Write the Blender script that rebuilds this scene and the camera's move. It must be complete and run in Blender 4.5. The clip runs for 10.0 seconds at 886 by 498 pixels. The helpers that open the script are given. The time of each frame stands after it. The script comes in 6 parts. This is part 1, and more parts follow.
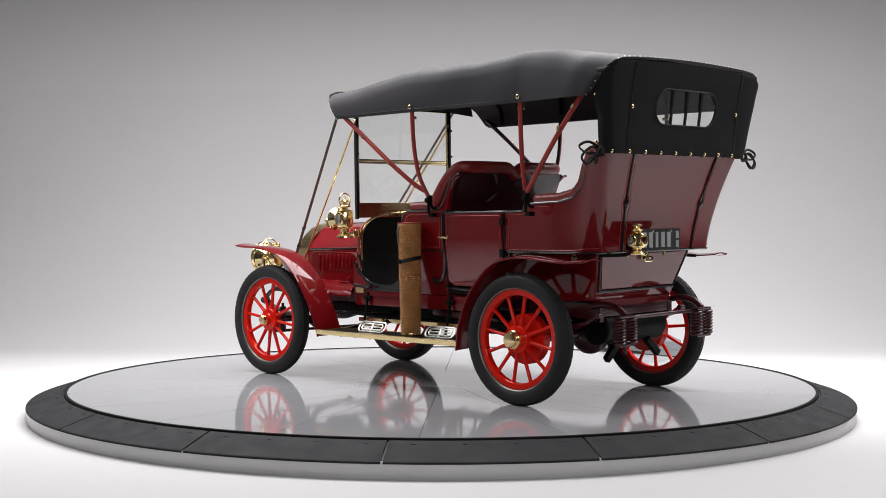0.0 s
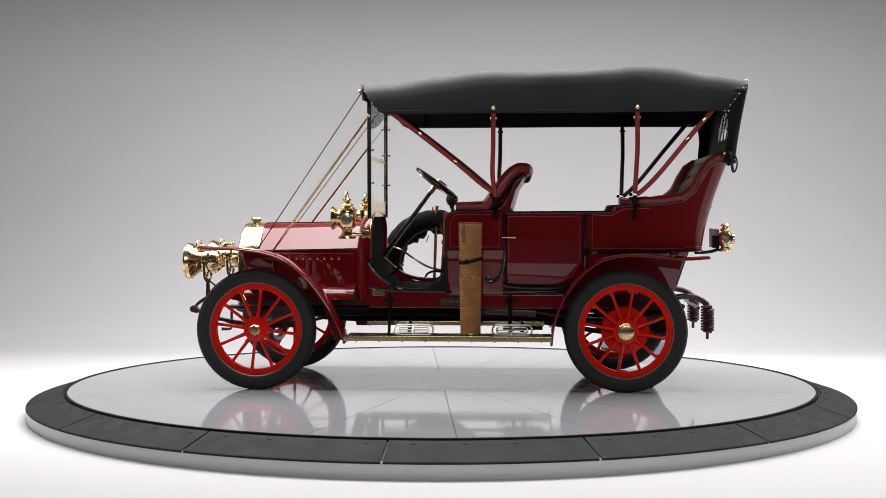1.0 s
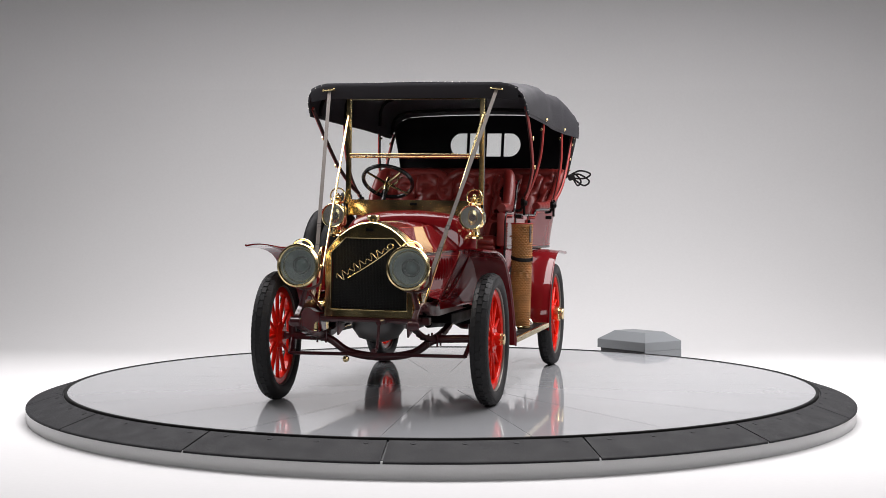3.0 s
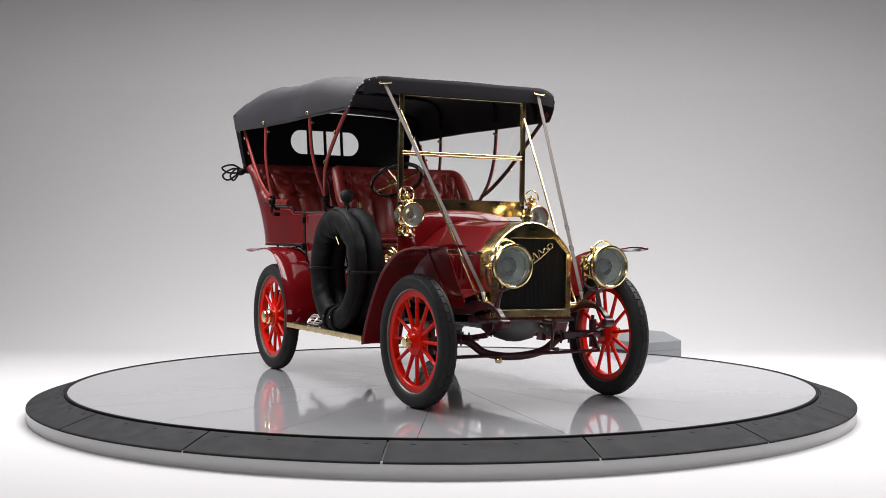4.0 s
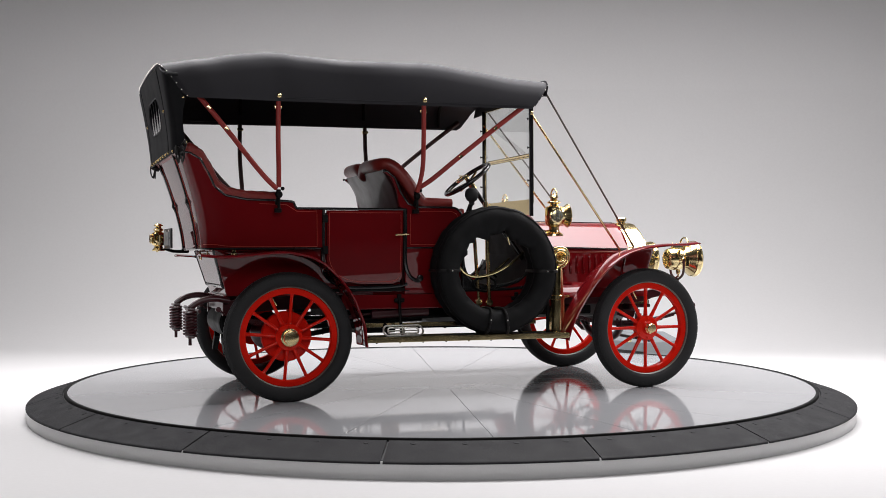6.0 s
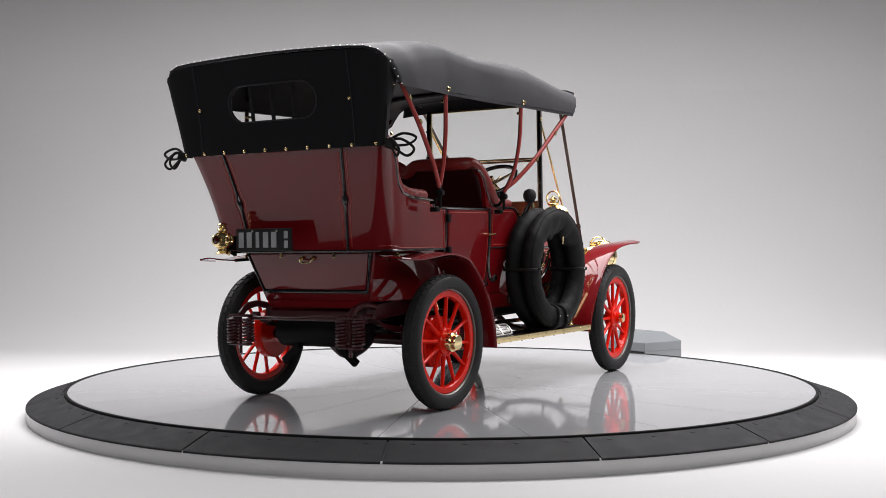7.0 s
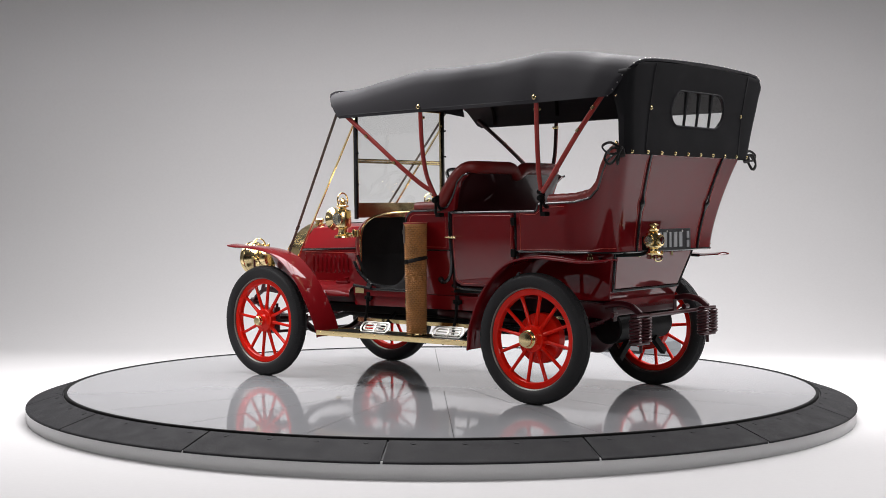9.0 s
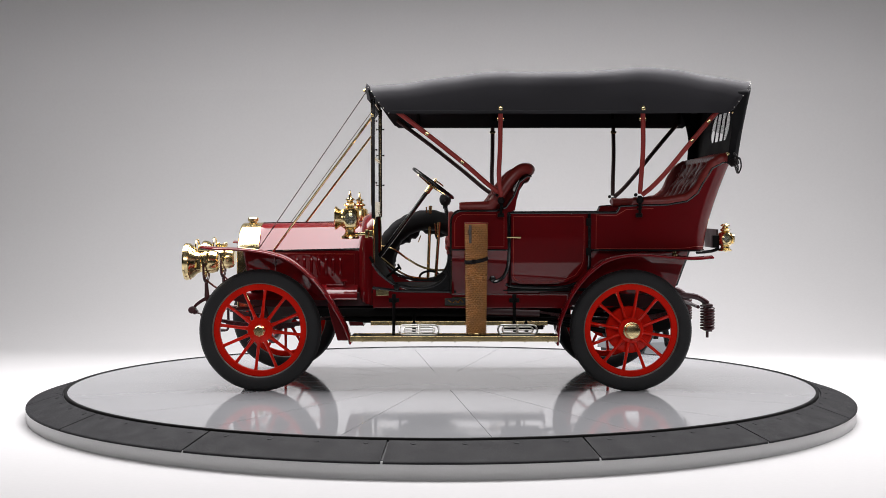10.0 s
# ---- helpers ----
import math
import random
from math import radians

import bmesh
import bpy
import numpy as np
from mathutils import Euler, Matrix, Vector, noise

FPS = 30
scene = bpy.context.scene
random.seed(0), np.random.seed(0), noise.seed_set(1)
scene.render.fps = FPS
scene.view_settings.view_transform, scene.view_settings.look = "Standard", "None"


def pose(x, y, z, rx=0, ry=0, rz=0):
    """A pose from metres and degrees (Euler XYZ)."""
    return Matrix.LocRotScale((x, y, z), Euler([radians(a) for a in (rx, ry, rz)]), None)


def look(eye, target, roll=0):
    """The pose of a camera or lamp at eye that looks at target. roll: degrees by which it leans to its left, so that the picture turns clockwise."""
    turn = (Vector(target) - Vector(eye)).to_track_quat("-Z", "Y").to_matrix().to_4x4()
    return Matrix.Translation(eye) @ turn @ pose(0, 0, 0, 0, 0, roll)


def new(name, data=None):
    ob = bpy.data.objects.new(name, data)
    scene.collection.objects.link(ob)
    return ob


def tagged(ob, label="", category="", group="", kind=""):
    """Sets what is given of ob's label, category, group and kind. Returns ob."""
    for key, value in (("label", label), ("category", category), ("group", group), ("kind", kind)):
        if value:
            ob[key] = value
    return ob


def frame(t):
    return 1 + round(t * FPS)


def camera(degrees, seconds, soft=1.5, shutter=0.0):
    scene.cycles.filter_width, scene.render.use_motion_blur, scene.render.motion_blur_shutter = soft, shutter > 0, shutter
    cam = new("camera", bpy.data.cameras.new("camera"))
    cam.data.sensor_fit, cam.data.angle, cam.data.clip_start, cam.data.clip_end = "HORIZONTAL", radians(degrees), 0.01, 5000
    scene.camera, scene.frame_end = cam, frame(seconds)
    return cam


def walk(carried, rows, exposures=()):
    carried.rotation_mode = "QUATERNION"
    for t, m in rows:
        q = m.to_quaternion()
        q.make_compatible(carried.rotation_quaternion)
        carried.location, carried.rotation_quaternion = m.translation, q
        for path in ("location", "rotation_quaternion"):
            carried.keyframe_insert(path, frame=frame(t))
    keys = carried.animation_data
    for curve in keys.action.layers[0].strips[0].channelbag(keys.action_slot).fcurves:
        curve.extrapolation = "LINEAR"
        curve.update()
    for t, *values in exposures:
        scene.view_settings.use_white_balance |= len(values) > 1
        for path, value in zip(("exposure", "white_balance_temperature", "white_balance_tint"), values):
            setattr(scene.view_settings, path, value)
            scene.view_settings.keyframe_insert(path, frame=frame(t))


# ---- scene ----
cam = camera(38.22, 10.0, soft=0.5)
EYE_Z = 1.324
EYE = look((0, -9.761, EYE_Z), (0, 0, EYE_Z - 9.761 * math.tan(radians(0.865))))
walk(cam, [(0.0, EYE), (10.0, EYE)])

# ---- light ----
world = bpy.data.worlds.new("studio_dark")
scene.world = world
world.use_nodes = True
world.node_tree.nodes["Background"].inputs[0].default_value = (0.5, 0.5, 0.52, 1)
world.node_tree.nodes["Background"].inputs[1].default_value = 0.0
scene.view_settings.exposure = 0.0


def softbox(name, eye, target, sx, sy, watts, colour=(1, 0.975, 0.99)):
    lamp = bpy.data.lights.new(name, "AREA")
    lamp.shape, lamp.size, lamp.size_y, lamp.energy, lamp.color = "RECTANGLE", sx, sy, watts, colour
    ob = new(name, lamp)
    ob.matrix_world = look(eye, target)
    return ob


softbox("overhead_softbox", (0.7, 0.5, 4.6), (0.7, 0.72, 0), 11.0, 3.4, 1020)
softbox("front_softbox", (0.6, -8.8, 4.1), (0, 0, 0.9), 6.0, 1.8, 140)

# ---- materials ----


def material(name, base, rough=0.5, metal=0.0, coat=0.0, coat_rough=0.05, vary=0.12, scale=6.0, fine=120.0,
             bump=0.0, bump_scale=200.0, rough_vary=0.08, spec=0.5, object_random=0.0, island=0.0):
    """Principled surface with broad stains and fine grain in colour, roughness and relief."""
    m = bpy.data.materials.new(name)
    m.use_nodes = True
    nt = m.node_tree
    bsdf = nt.nodes["Principled BSDF"]
    bsdf.inputs["Metallic"].default_value = metal
    bsdf.inputs["Coat Weight"].default_value = coat
    bsdf.inputs["Coat Roughness"].default_value = coat_rough
    bsdf.inputs["Specular IOR Level"].default_value = spec
    co = nt.nodes.new("ShaderNodeTexCoord")
    broad = nt.nodes.new("ShaderNodeTexNoise")
    broad.inputs["Scale"].default_value, broad.inputs["Detail"].default_value = scale, 5
    grain = nt.nodes.new("ShaderNodeTexNoise")
    grain.inputs["Scale"].default_value, grain.inputs["Detail"].default_value = fine, 3
    for n in (broad, grain):
        nt.links.new(co.outputs["Object"], n.inputs["Vector"])
    mixer = nt.nodes.new("ShaderNodeMath")
    mixer.operation = "MULTIPLY_ADD"
    mixer.inputs[1].default_value = 0.45
    half = nt.nodes.new("ShaderNodeMath")
    half.operation = "MULTIPLY"
    half.inputs[1].default_value = 0.55
    nt.links.new(broad.outputs["Fac"], half.inputs[0])
    nt.links.new(grain.outputs["Fac"], mixer.inputs[0])
    nt.links.new(half.outputs[0], mixer.inputs[2])
    level = mixer.outputs[0]
    if object_random or island:
        if object_random:
            rnd = nt.nodes.new("ShaderNodeObjectInfo").outputs["Random"]
        else:
            rnd = nt.nodes.new("ShaderNodeNewGeometry").outputs["Random Per Island"]
        add = nt.nodes.new("ShaderNodeMath")
        add.operation = "MULTIPLY_ADD"
        add.inputs[1].default_value = object_random or island
        nt.links.new(rnd, add.inputs[0])
        nt.links.new(level, add.inputs[2])
        level = add.outputs[0]
    ramp = nt.nodes.new("ShaderNodeValToRGB")
    lo, hi = 1 - vary, 1 + vary
    ramp.color_ramp.elements[0].position, ramp.color_ramp.elements[1].position = 0.3, 0.72
    ramp.color_ramp.elements[0].color = (*[c * lo for c in base], 1)
    ramp.color_ramp.elements[1].color = (*[min(1, c * hi) for c in base], 1)
    nt.links.new(level, ramp.inputs["Fac"])
    nt.links.new(ramp.outputs["Color"], bsdf.inputs["Base Color"])
    rr = nt.nodes.new("ShaderNodeMapRange")
    rr.inputs["From Min"].default_value, rr.inputs["From Max"].default_value = 0.3, 0.7
    rr.inputs["To Min"].default_value, rr.inputs["To Max"].default_value = max(0.02, rough - rough_vary), min(1, rough + rough_vary)
    nt.links.new(broad.outputs["Fac"], rr.inputs["Value"])
    nt.links.new(rr.outputs["Result"], bsdf.inputs["Roughness"])
    if bump:
        rel = nt.nodes.new("ShaderNodeTexNoise")
        rel.inputs["Scale"].default_value, rel.inputs["Detail"].default_value = bump_scale, 4
        nt.links.new(co.outputs["Object"], rel.inputs["Vector"])
        b = nt.nodes.new("ShaderNodeBump")
        b.inputs["Strength"].default_value, b.inputs["Distance"].default_value = bump, 0.004
        nt.links.new(rel.outputs["Fac"], b.inputs["Height"])
        nt.links.new(b.outputs["Normal"], bsdf.inputs["Normal"])
    return m


def glass(name, tint=(0.96, 0.98, 0.97), rough=0.0, ior=1.45):
    m = bpy.data.materials.new(name)
    m.use_nodes = True
    b = m.node_tree.nodes["Principled BSDF"]
    b.inputs["Base Color"].default_value = (*tint, 1)
    b.inputs["Transmission Weight"].default_value = 1.0
    b.inputs["Roughness"].default_value = rough
    b.inputs["IOR"].default_value = ior
    return m


MAROON = material("maroon_lacquer", (0.152, 0.0025, 0.005), 0.45, coat=1.0, coat_rough=0.012, spec=0.05, vary=0.08, scale=3, rough_vary=0.05)
CHASSIS = material("maroon_chassis_paint", (0.045, 0.003, 0.006), 0.35, coat=0.5, coat_rough=0.12, vary=0.15)
RED = material("wheel_red_enamel", (0.72, 0.012, 0.004), 0.4, spec=0.05, coat=0.45, coat_rough=0.05, vary=0.1, scale=8)
BOWRED = material("bow_red_leather", (0.31, 0.034, 0.028), 0.42, spec=0.3, vary=0.14, bump=0.15)
BACKSHADE = material("shaded_maroon_seat_back", (0.020, 0.002, 0.003), 0.4, coat=0.35, coat_rough=0.05, spec=0.2, vary=0.2)
BOWSHADE = material("shaded_bow_leather", (0.035, 0.008, 0.008), 0.55, vary=0.2, bump=0.15)
STRIPE = material("pinstripe_red", (0.45, 0.05, 0.03), 0.35, vary=0.05)
BLACK = material("black_enamel", (0.012, 0.012, 0.013), 0.22, coat=0.6, coat_rough=0.06, vary=0.15)
IRON = material("black_iron", (0.004, 0.004, 0.004), 0.5, spec=0.12, vary=0.25, bump=0.1)
DARK = material("dark_interior_trim", (0.006, 0.005, 0.005), 0.8, spec=0.2, vary=0.2, bump=0.2)
BRASS = material("polished_brass", (0.90, 0.72, 0.38), 0.19, metal=1.0, vary=0.07, scale=9, rough_vary=0.05)
NICKEL = material("nickel_plate", (0.92, 0.89, 0.84), 0.38, metal=1.0, vary=0.05)
STEEL = material("grey_aluminium_casting", (0.13, 0.13, 0.13), 0.45, metal=0.6, vary=0.2, bump=0.2)
RUBBER = material("tyre_rubber", (0.024, 0.024, 0.025), 0.6, spec=0.22, vary=0.25, scale=5, bump=0.25, bump_scale=300)
CANVAS = material("black_top_canvas", (0.023, 0.022, 0.026), 0.66, vary=0.2, scale=2.5, fine=400, bump=0.12, bump_scale=500, spec=0.25)
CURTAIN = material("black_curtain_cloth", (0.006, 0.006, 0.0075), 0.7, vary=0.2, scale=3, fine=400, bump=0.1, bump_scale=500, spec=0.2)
COVER = material("black_spare_cover", (0.005, 0.005, 0.0055), 0.68, spec=0.2, vary=0.3, scale=5, bump=1.0, bump_scale=18)
LEATHER = material("red_tufted_leather", (0.22, 0.019, 0.015), 0.40, vary=0.22, scale=7, bump=0.35, bump_scale=160, coat=0.12, coat_rough=0.25)
STRAP = material("brown_leather_strap", (0.13, 0.112, 0.10), 0.55, spec=0.2, vary=0.25, bump=0.3)
BLACKSTRAP = material("black_leather_strap", (0.010, 0.009, 0.009), 0.55, spec=0.2, vary=0.25, bump=0.3)
WICKER = material("tan_wicker", (0.46, 0.215, 0.07), 0.5, vary=0.45, scale=14, fine=240, bump=0.5, bump_scale=300)
WOOD = material("varnished_oak", (0.20, 0.062, 0.015), 0.35, coat=0.5, coat_rough=0.1, vary=0.35, scale=9, fine=90)
HONEY = material("black_radiator_core", (0.012, 0.012, 0.012), 0.4, metal=0.3, vary=0.3)
PLATE = material("black_plate_enamel", (0.02, 0.02, 0.022), 0.35, vary=0.15)
DIGIT = material("grey_plate_digits", (0.36, 0.37, 0.38), 0.4, vary=0.1)
GREYTYRE = material("steel_rim_edge", (0.2, 0.19, 0.17), 0.4, metal=0.6, vary=0.2)
PANE = glass("clear_windscreen_glass")
def thin_glass(name, ground=0.0):
    """A thin pane: clear straight through, with glossy reflection by Fresnel and a ground share that scatters."""
    m = bpy.data.materials.new(name)
    m.use_nodes = True
    t = m.node_tree
    t.nodes.remove(t.nodes["Principled BSDF"])
    mix, clear = t.nodes.new("ShaderNodeMixShader"), t.nodes.new("ShaderNodeBsdfTransparent")
    gloss, fres = t.nodes.new("ShaderNodeBsdfGlossy"), t.nodes.new("ShaderNodeFresnel")
    clear.inputs["Color"].default_value = (0.93, 0.97, 0.97, 1)
    gloss.inputs["Roughness"].default_value = 0.02
    fres.inputs["IOR"].default_value = 1.45
    t.links.new(fres.outputs["Fac"], mix.inputs["Fac"])
    t.links.new(clear.outputs["BSDF"], mix.inputs[1])
    t.links.new(gloss.outputs["BSDF"], mix.inputs[2])
    milk, both = t.nodes.new("ShaderNodeBsdfPrincipled"), t.nodes.new("ShaderNodeMixShader")
    milk.inputs["Base Color"].default_value = (0.72, 0.77, 0.74, 1)
    milk.inputs["Roughness"].default_value = 0.15
    both.inputs["Fac"].default_value = ground
    t.links.new(mix.outputs["Shader"], both.inputs[1])
    t.links.new(milk.outputs["BSDF"], both.inputs[2])
    t.links.new(both.outputs["Shader"], t.nodes["Material Output"].inputs["Surface"])
    return m


LENS = thin_glass("lamp_lens_glass", 0.15)
BULLSEYE = material("dark_teal_bullseye_glass", (0.06, 0.10, 0.09), 0.10, coat=1.0, coat_rough=0.02, vary=0.3, scale=30)
MIRROR = material("silvered_reflector", (0.88, 0.90, 0.88), 0.45, metal=1.0, vary=0.03)
DISC = material("glossy_grey_turntable_laminate", (0.36, 0.366, 0.38), 0.06, vary=0.035, scale=2.0, fine=50, rough_vary=0.03, spec=0.9,
                object_random=0.10)
GASKET = material("black_rubber_gasket", (0.006, 0.006, 0.006), 0.7, spec=0.15, vary=0.2)
GAP = material("dark_joint", (0.03, 0.03, 0.032), 0.6)
RAMP = material("black_rubber_ramp", (0.017, 0.017, 0.019), 0.7, spec=0.25, vary=0.25, scale=8, fine=350, bump=0.6, bump_scale=350, object_random=0.45)
SKIRT = material("white_painted_skirt", (0.62, 0.62, 0.62), 0.4, vary=0.05, scale=3)
CYC = material("studio_cyclorama_paint", (0.66, 0.655, 0.655), 0.75, vary=0.025, scale=0.5, fine=30)
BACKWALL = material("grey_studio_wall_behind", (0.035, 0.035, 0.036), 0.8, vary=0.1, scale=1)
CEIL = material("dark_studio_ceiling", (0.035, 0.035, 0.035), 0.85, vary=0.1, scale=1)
BOXGREY = material("grey_housing_paint", (0.20, 0.212, 0.222), 0.45, vary=0.05, scale=6)

# ---- mesh building ----


class Shape:
    """Gathers vertices and faces of one mesh."""

    def __init__(self):
        self.v, self.f = [], []

    def add(self, verts, faces):
        n = len(self.v)
        self.v += [tuple(p) for p in verts]
        self.f += [tuple(i + n for i in f) for f in faces]
        return self

    def grid(self, rows, close_u=False, close_v=False):
        nu, nv = len(rows), len(rows[0])
        verts = [p for r in rows for p in r]
        faces = []
        for i in range(nu if close_u else nu - 1):
            for j in range(nv if close_v else nv - 1):
                a, b = i, (i + 1) % nu
                c, d = j, (j + 1) % nv
                faces.append((a * nv + c, b * nv + c, b * nv + d, a * nv + d))
        return self.add(verts, faces)

    def box(self, c, s, turn=None, bevel=0.0):
        bm = bmesh.new()
        bmesh.ops.create_cube(bm, size=1)
        bmesh.ops.scale(bm, vec=s, verts=bm.verts)
        if bevel:
            bmesh.ops.bevel(bm, geom=bm.edges[:], offset=min(bevel, min(s) * 0.45), segments=2, profile=0.6, affect="EDGES")
        m = Matrix.Translation(c) @ (turn or Matrix.Identity(4))
        bm.verts.index_update()
        self.add([m @ v.co for v in bm.verts], [[v.index for v in f.verts] for f in bm.faces])
        bm.free()
        return self

    def tube(self, pts, r, n=10, closed=False, flat=1.0):
        """A round (or flattened) bar along points; r: one radius or one for each point."""
        pts = [Vector(p) for p in pts]
        k = len(pts)
        rs = r if isinstance(r, (list, tuple)) else [r] * k
        rows, up = [], None
        for i, p in enumerate(pts):
            a = pts[(i - 1) % k] if closed or i > 0 else p
            b = pts[(i + 1) % k] if closed or i < k - 1 else p
            d = (b - a).normalized()
            if up is None:
                up = Vector((0, 0, 1)) if abs(d.z) < 0.9 else Vector((1, 0, 0))
            side = d.cross(up).normalized()
            up = side.cross(d).normalized()
            rows.append([p + side * math.cos(2 * math.pi * j / n) * rs[i] * flat + up * math.sin(2 * math.pi * j / n) * rs[i] for j in range(n)])
        self.grid(rows, close_u=closed, close_v=True)
        if not closed:
            base = len(self.v) - k * n
            self.f.append(tuple(base + j for j in range(n)))
            self.f.append(tuple(base + (k - 1) * n + n - 1 - j for j in range(n)))
        return self

    def lathe(self, prof, c=(0, 0, 0), axis="z", n=32, cap=True):
        """prof: (radius, height) pairs turned about an axis through c."""
        m = {"z": Matrix.Identity(4), "x": Matrix.Rotation(math.pi / 2, 4, "Y"), "y": Matrix.Rotation(-math.pi / 2, 4, "X"),
             "-y": Matrix.Rotation(math.pi / 2, 4, "X")}[axis] if isinstance(axis, str) else axis
        m = Matrix.Translation(c) @ m
        rows = [[m @ Vector((r * math.cos(2 * math.pi * j / n), r * math.sin(2 * math.pi * j / n), h)) for j in range(n)] for r, h in prof]
        self.grid(rows, close_v=True)
        if cap:
            base = len(self.v) - len(prof) * n
            if prof[0][0] > 1e-4:
                self.f.append(tuple(base + j for j in range(n)))
            if prof[-1][0] > 1e-4:
                self.f.append(tuple(base + (len(prof) - 1) * n + j for j in range(n)))
        return self

    def slab(self, outline, y0, y1, plane="xz"):
        """A plate: a closed outline in x, z (or x, y / y, z) given thickness along the third axis."""
        def at(p, h):
            return {"xz": (p[0], h, p[1]), "xy": (p[0], p[1], h), "yz": (h, p[0], p[1])}[plane]
        n = len(outline)
        self.add([at(p, y0) for p in outline] + [at(p, y1) for p in outline],
                 [tuple(range(n)), tuple(range(2 * n - 1, n - 1, -1))] + [(i, (i + 1) % n, n + (i + 1) % n, n + i) for i in range(n)])
        return self


def curve_through(pts, per=6):
    """Catmull-Rom points through the given ones."""
    pts = [Vector(p) for p in pts]
    out = []
    for i in range(len(pts) - 1):
        p0, p1, p2, p3 = pts[max(0, i - 1)], pts[i], pts[i + 1], pts[min(len(pts) - 1, i + 2)]
        for k in range(per):
            t = k / per
            out.append(0.5 * (2 * p1 + (p2 - p0) * t + (2 * p0 - 5 * p1 + 4 * p2 - p3) * t * t + (3 * p1 - p0 - 3 * p2 + p3) * t ** 3))
    return out + [pts[-1]]


def mesh_of(name, shape, mat, angle=38, normals=True):
    bm = bmesh.new()
    vs = [bm.verts.new(p) for p in shape.v]
    for f in shape.f:
        try:
            bm.faces.new([vs[i] for i in f])
        except ValueError:
            pass
    bmesh.ops.remove_doubles(bm, verts=bm.verts, dist=1e-5)
    if normals:
        bmesh.ops.recalc_face_normals(bm, faces=bm.faces)
    me = bpy.data.meshes.new(name)
    bm.to_mesh(me)
    bm.free()
    me.shade_smooth()
    me.set_sharp_from_angle(angle=radians(angle))
    me.materials.append(mat)
    return me


def part(name, shape, mat, parent=None, label="", bevel=0.0, solid=0.0, angle=38, at=None):
    data = shape if isinstance(shape, bpy.types.Mesh) else mesh_of(name, shape, mat, angle)
    ob = new(name, data)
    ob.parent = parent
    if at:
        ob.matrix_basis = at
    if solid:
        md = ob.modifiers.new("thickness", "SOLIDIFY")
        md.thickness, md.offset = solid, 0
    if bevel:
        md = ob.modifiers.new("edges", "BEVEL")
        md.width, md.segments, md.limit_method, md.angle_limit = bevel, 2, "ANGLE", radians(35)
    if bevel or (not isinstance(shape, bpy.types.Mesh) and len(data.polygons) < 400):
        md = ob.modifiers.new("weighted", "WEIGHTED_NORMAL")
        md.keep_sharp = True
    if label:
        ob["label"] = label
    return ob


def thing(name, label, category, at=None, group="", kind=""):
    ob = new(name)
    ob.empty_display_size = 0.2
    if at:
        ob.matrix_basis = at
    return tagged(ob, label, category, group, kind)


# ---- studio ----
TABLE_Z = 0.175
AXIS_X = -0.0105


def studio():
    """Floor that sweeps up into the back and side walls, an added dark floor out of view, a dark wall behind the
    camera, a ceiling.
    """
    prof = [(-3.95, 0), (4.2, 0)]
    for i in range(1, 13):
        a = math.pi / 2 * i / 12
        prof.append((4.2 + 3.2 * math.sin(a), 3.2 * (1 - math.cos(a))))
    floor = Shape().grid([[(-14, y, z), (14, y, z)] for y, z in prof])
    tagged(part("floor", floor, CYC, angle=60), "white studio floor curving up into the backdrop", "floor", kind="structure")
    # added out of view so the lower panels reflect something dark
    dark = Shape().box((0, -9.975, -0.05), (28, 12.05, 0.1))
    tagged(part("unseen_dark_floor", dark, BACKWALL), "unseen dark floor added to darken reflections in the car", "floor", kind="structure")
    back = Shape().box((0, 7.5, 5.6), (28.4, 0.2, 4.8))
    tagged(part("wall_north", back, CYC), "pale grey upper studio wall", "wall", kind="structure")
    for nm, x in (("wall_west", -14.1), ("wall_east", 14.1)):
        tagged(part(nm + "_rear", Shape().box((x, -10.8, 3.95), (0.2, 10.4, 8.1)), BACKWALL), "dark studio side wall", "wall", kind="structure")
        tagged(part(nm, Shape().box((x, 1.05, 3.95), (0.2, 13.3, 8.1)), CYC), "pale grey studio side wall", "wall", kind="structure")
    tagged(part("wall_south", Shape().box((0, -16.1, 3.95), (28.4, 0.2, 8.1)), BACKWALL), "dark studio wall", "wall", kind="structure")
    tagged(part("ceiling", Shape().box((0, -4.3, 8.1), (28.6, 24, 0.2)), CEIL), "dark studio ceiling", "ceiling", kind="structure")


def sector(r0, r1, a0, a1, z0a, z0b, thick, n=8):
    """A plate between two radii and two angles; its top goes from z0a (inside) to z0b (outside)."""
    s = Shape()
    rows = []
    for i in range(n + 1):
        a = a0 + (a1 - a0) * i / n
        c, d = math.cos(a), math.sin(a)
        b = 0.006
        ring = [(r0, z0a - thick), (r0, z0a - b), (r0 + b, z0a), (r1 - b, z0b), (r1, z0b - b), (r1, z0b - thick)]
        rows.append([(r * c, r * d, z) for r, z in ring])
    s.grid(rows, close_v=True)
    k = 6
    base = len(s.v) - (n + 1) * k
    s.f.append(tuple(base + j for j in range(k)))
    s.f.append(tuple(base + n * k + k - 1 - j for j in range(k)))
    return s


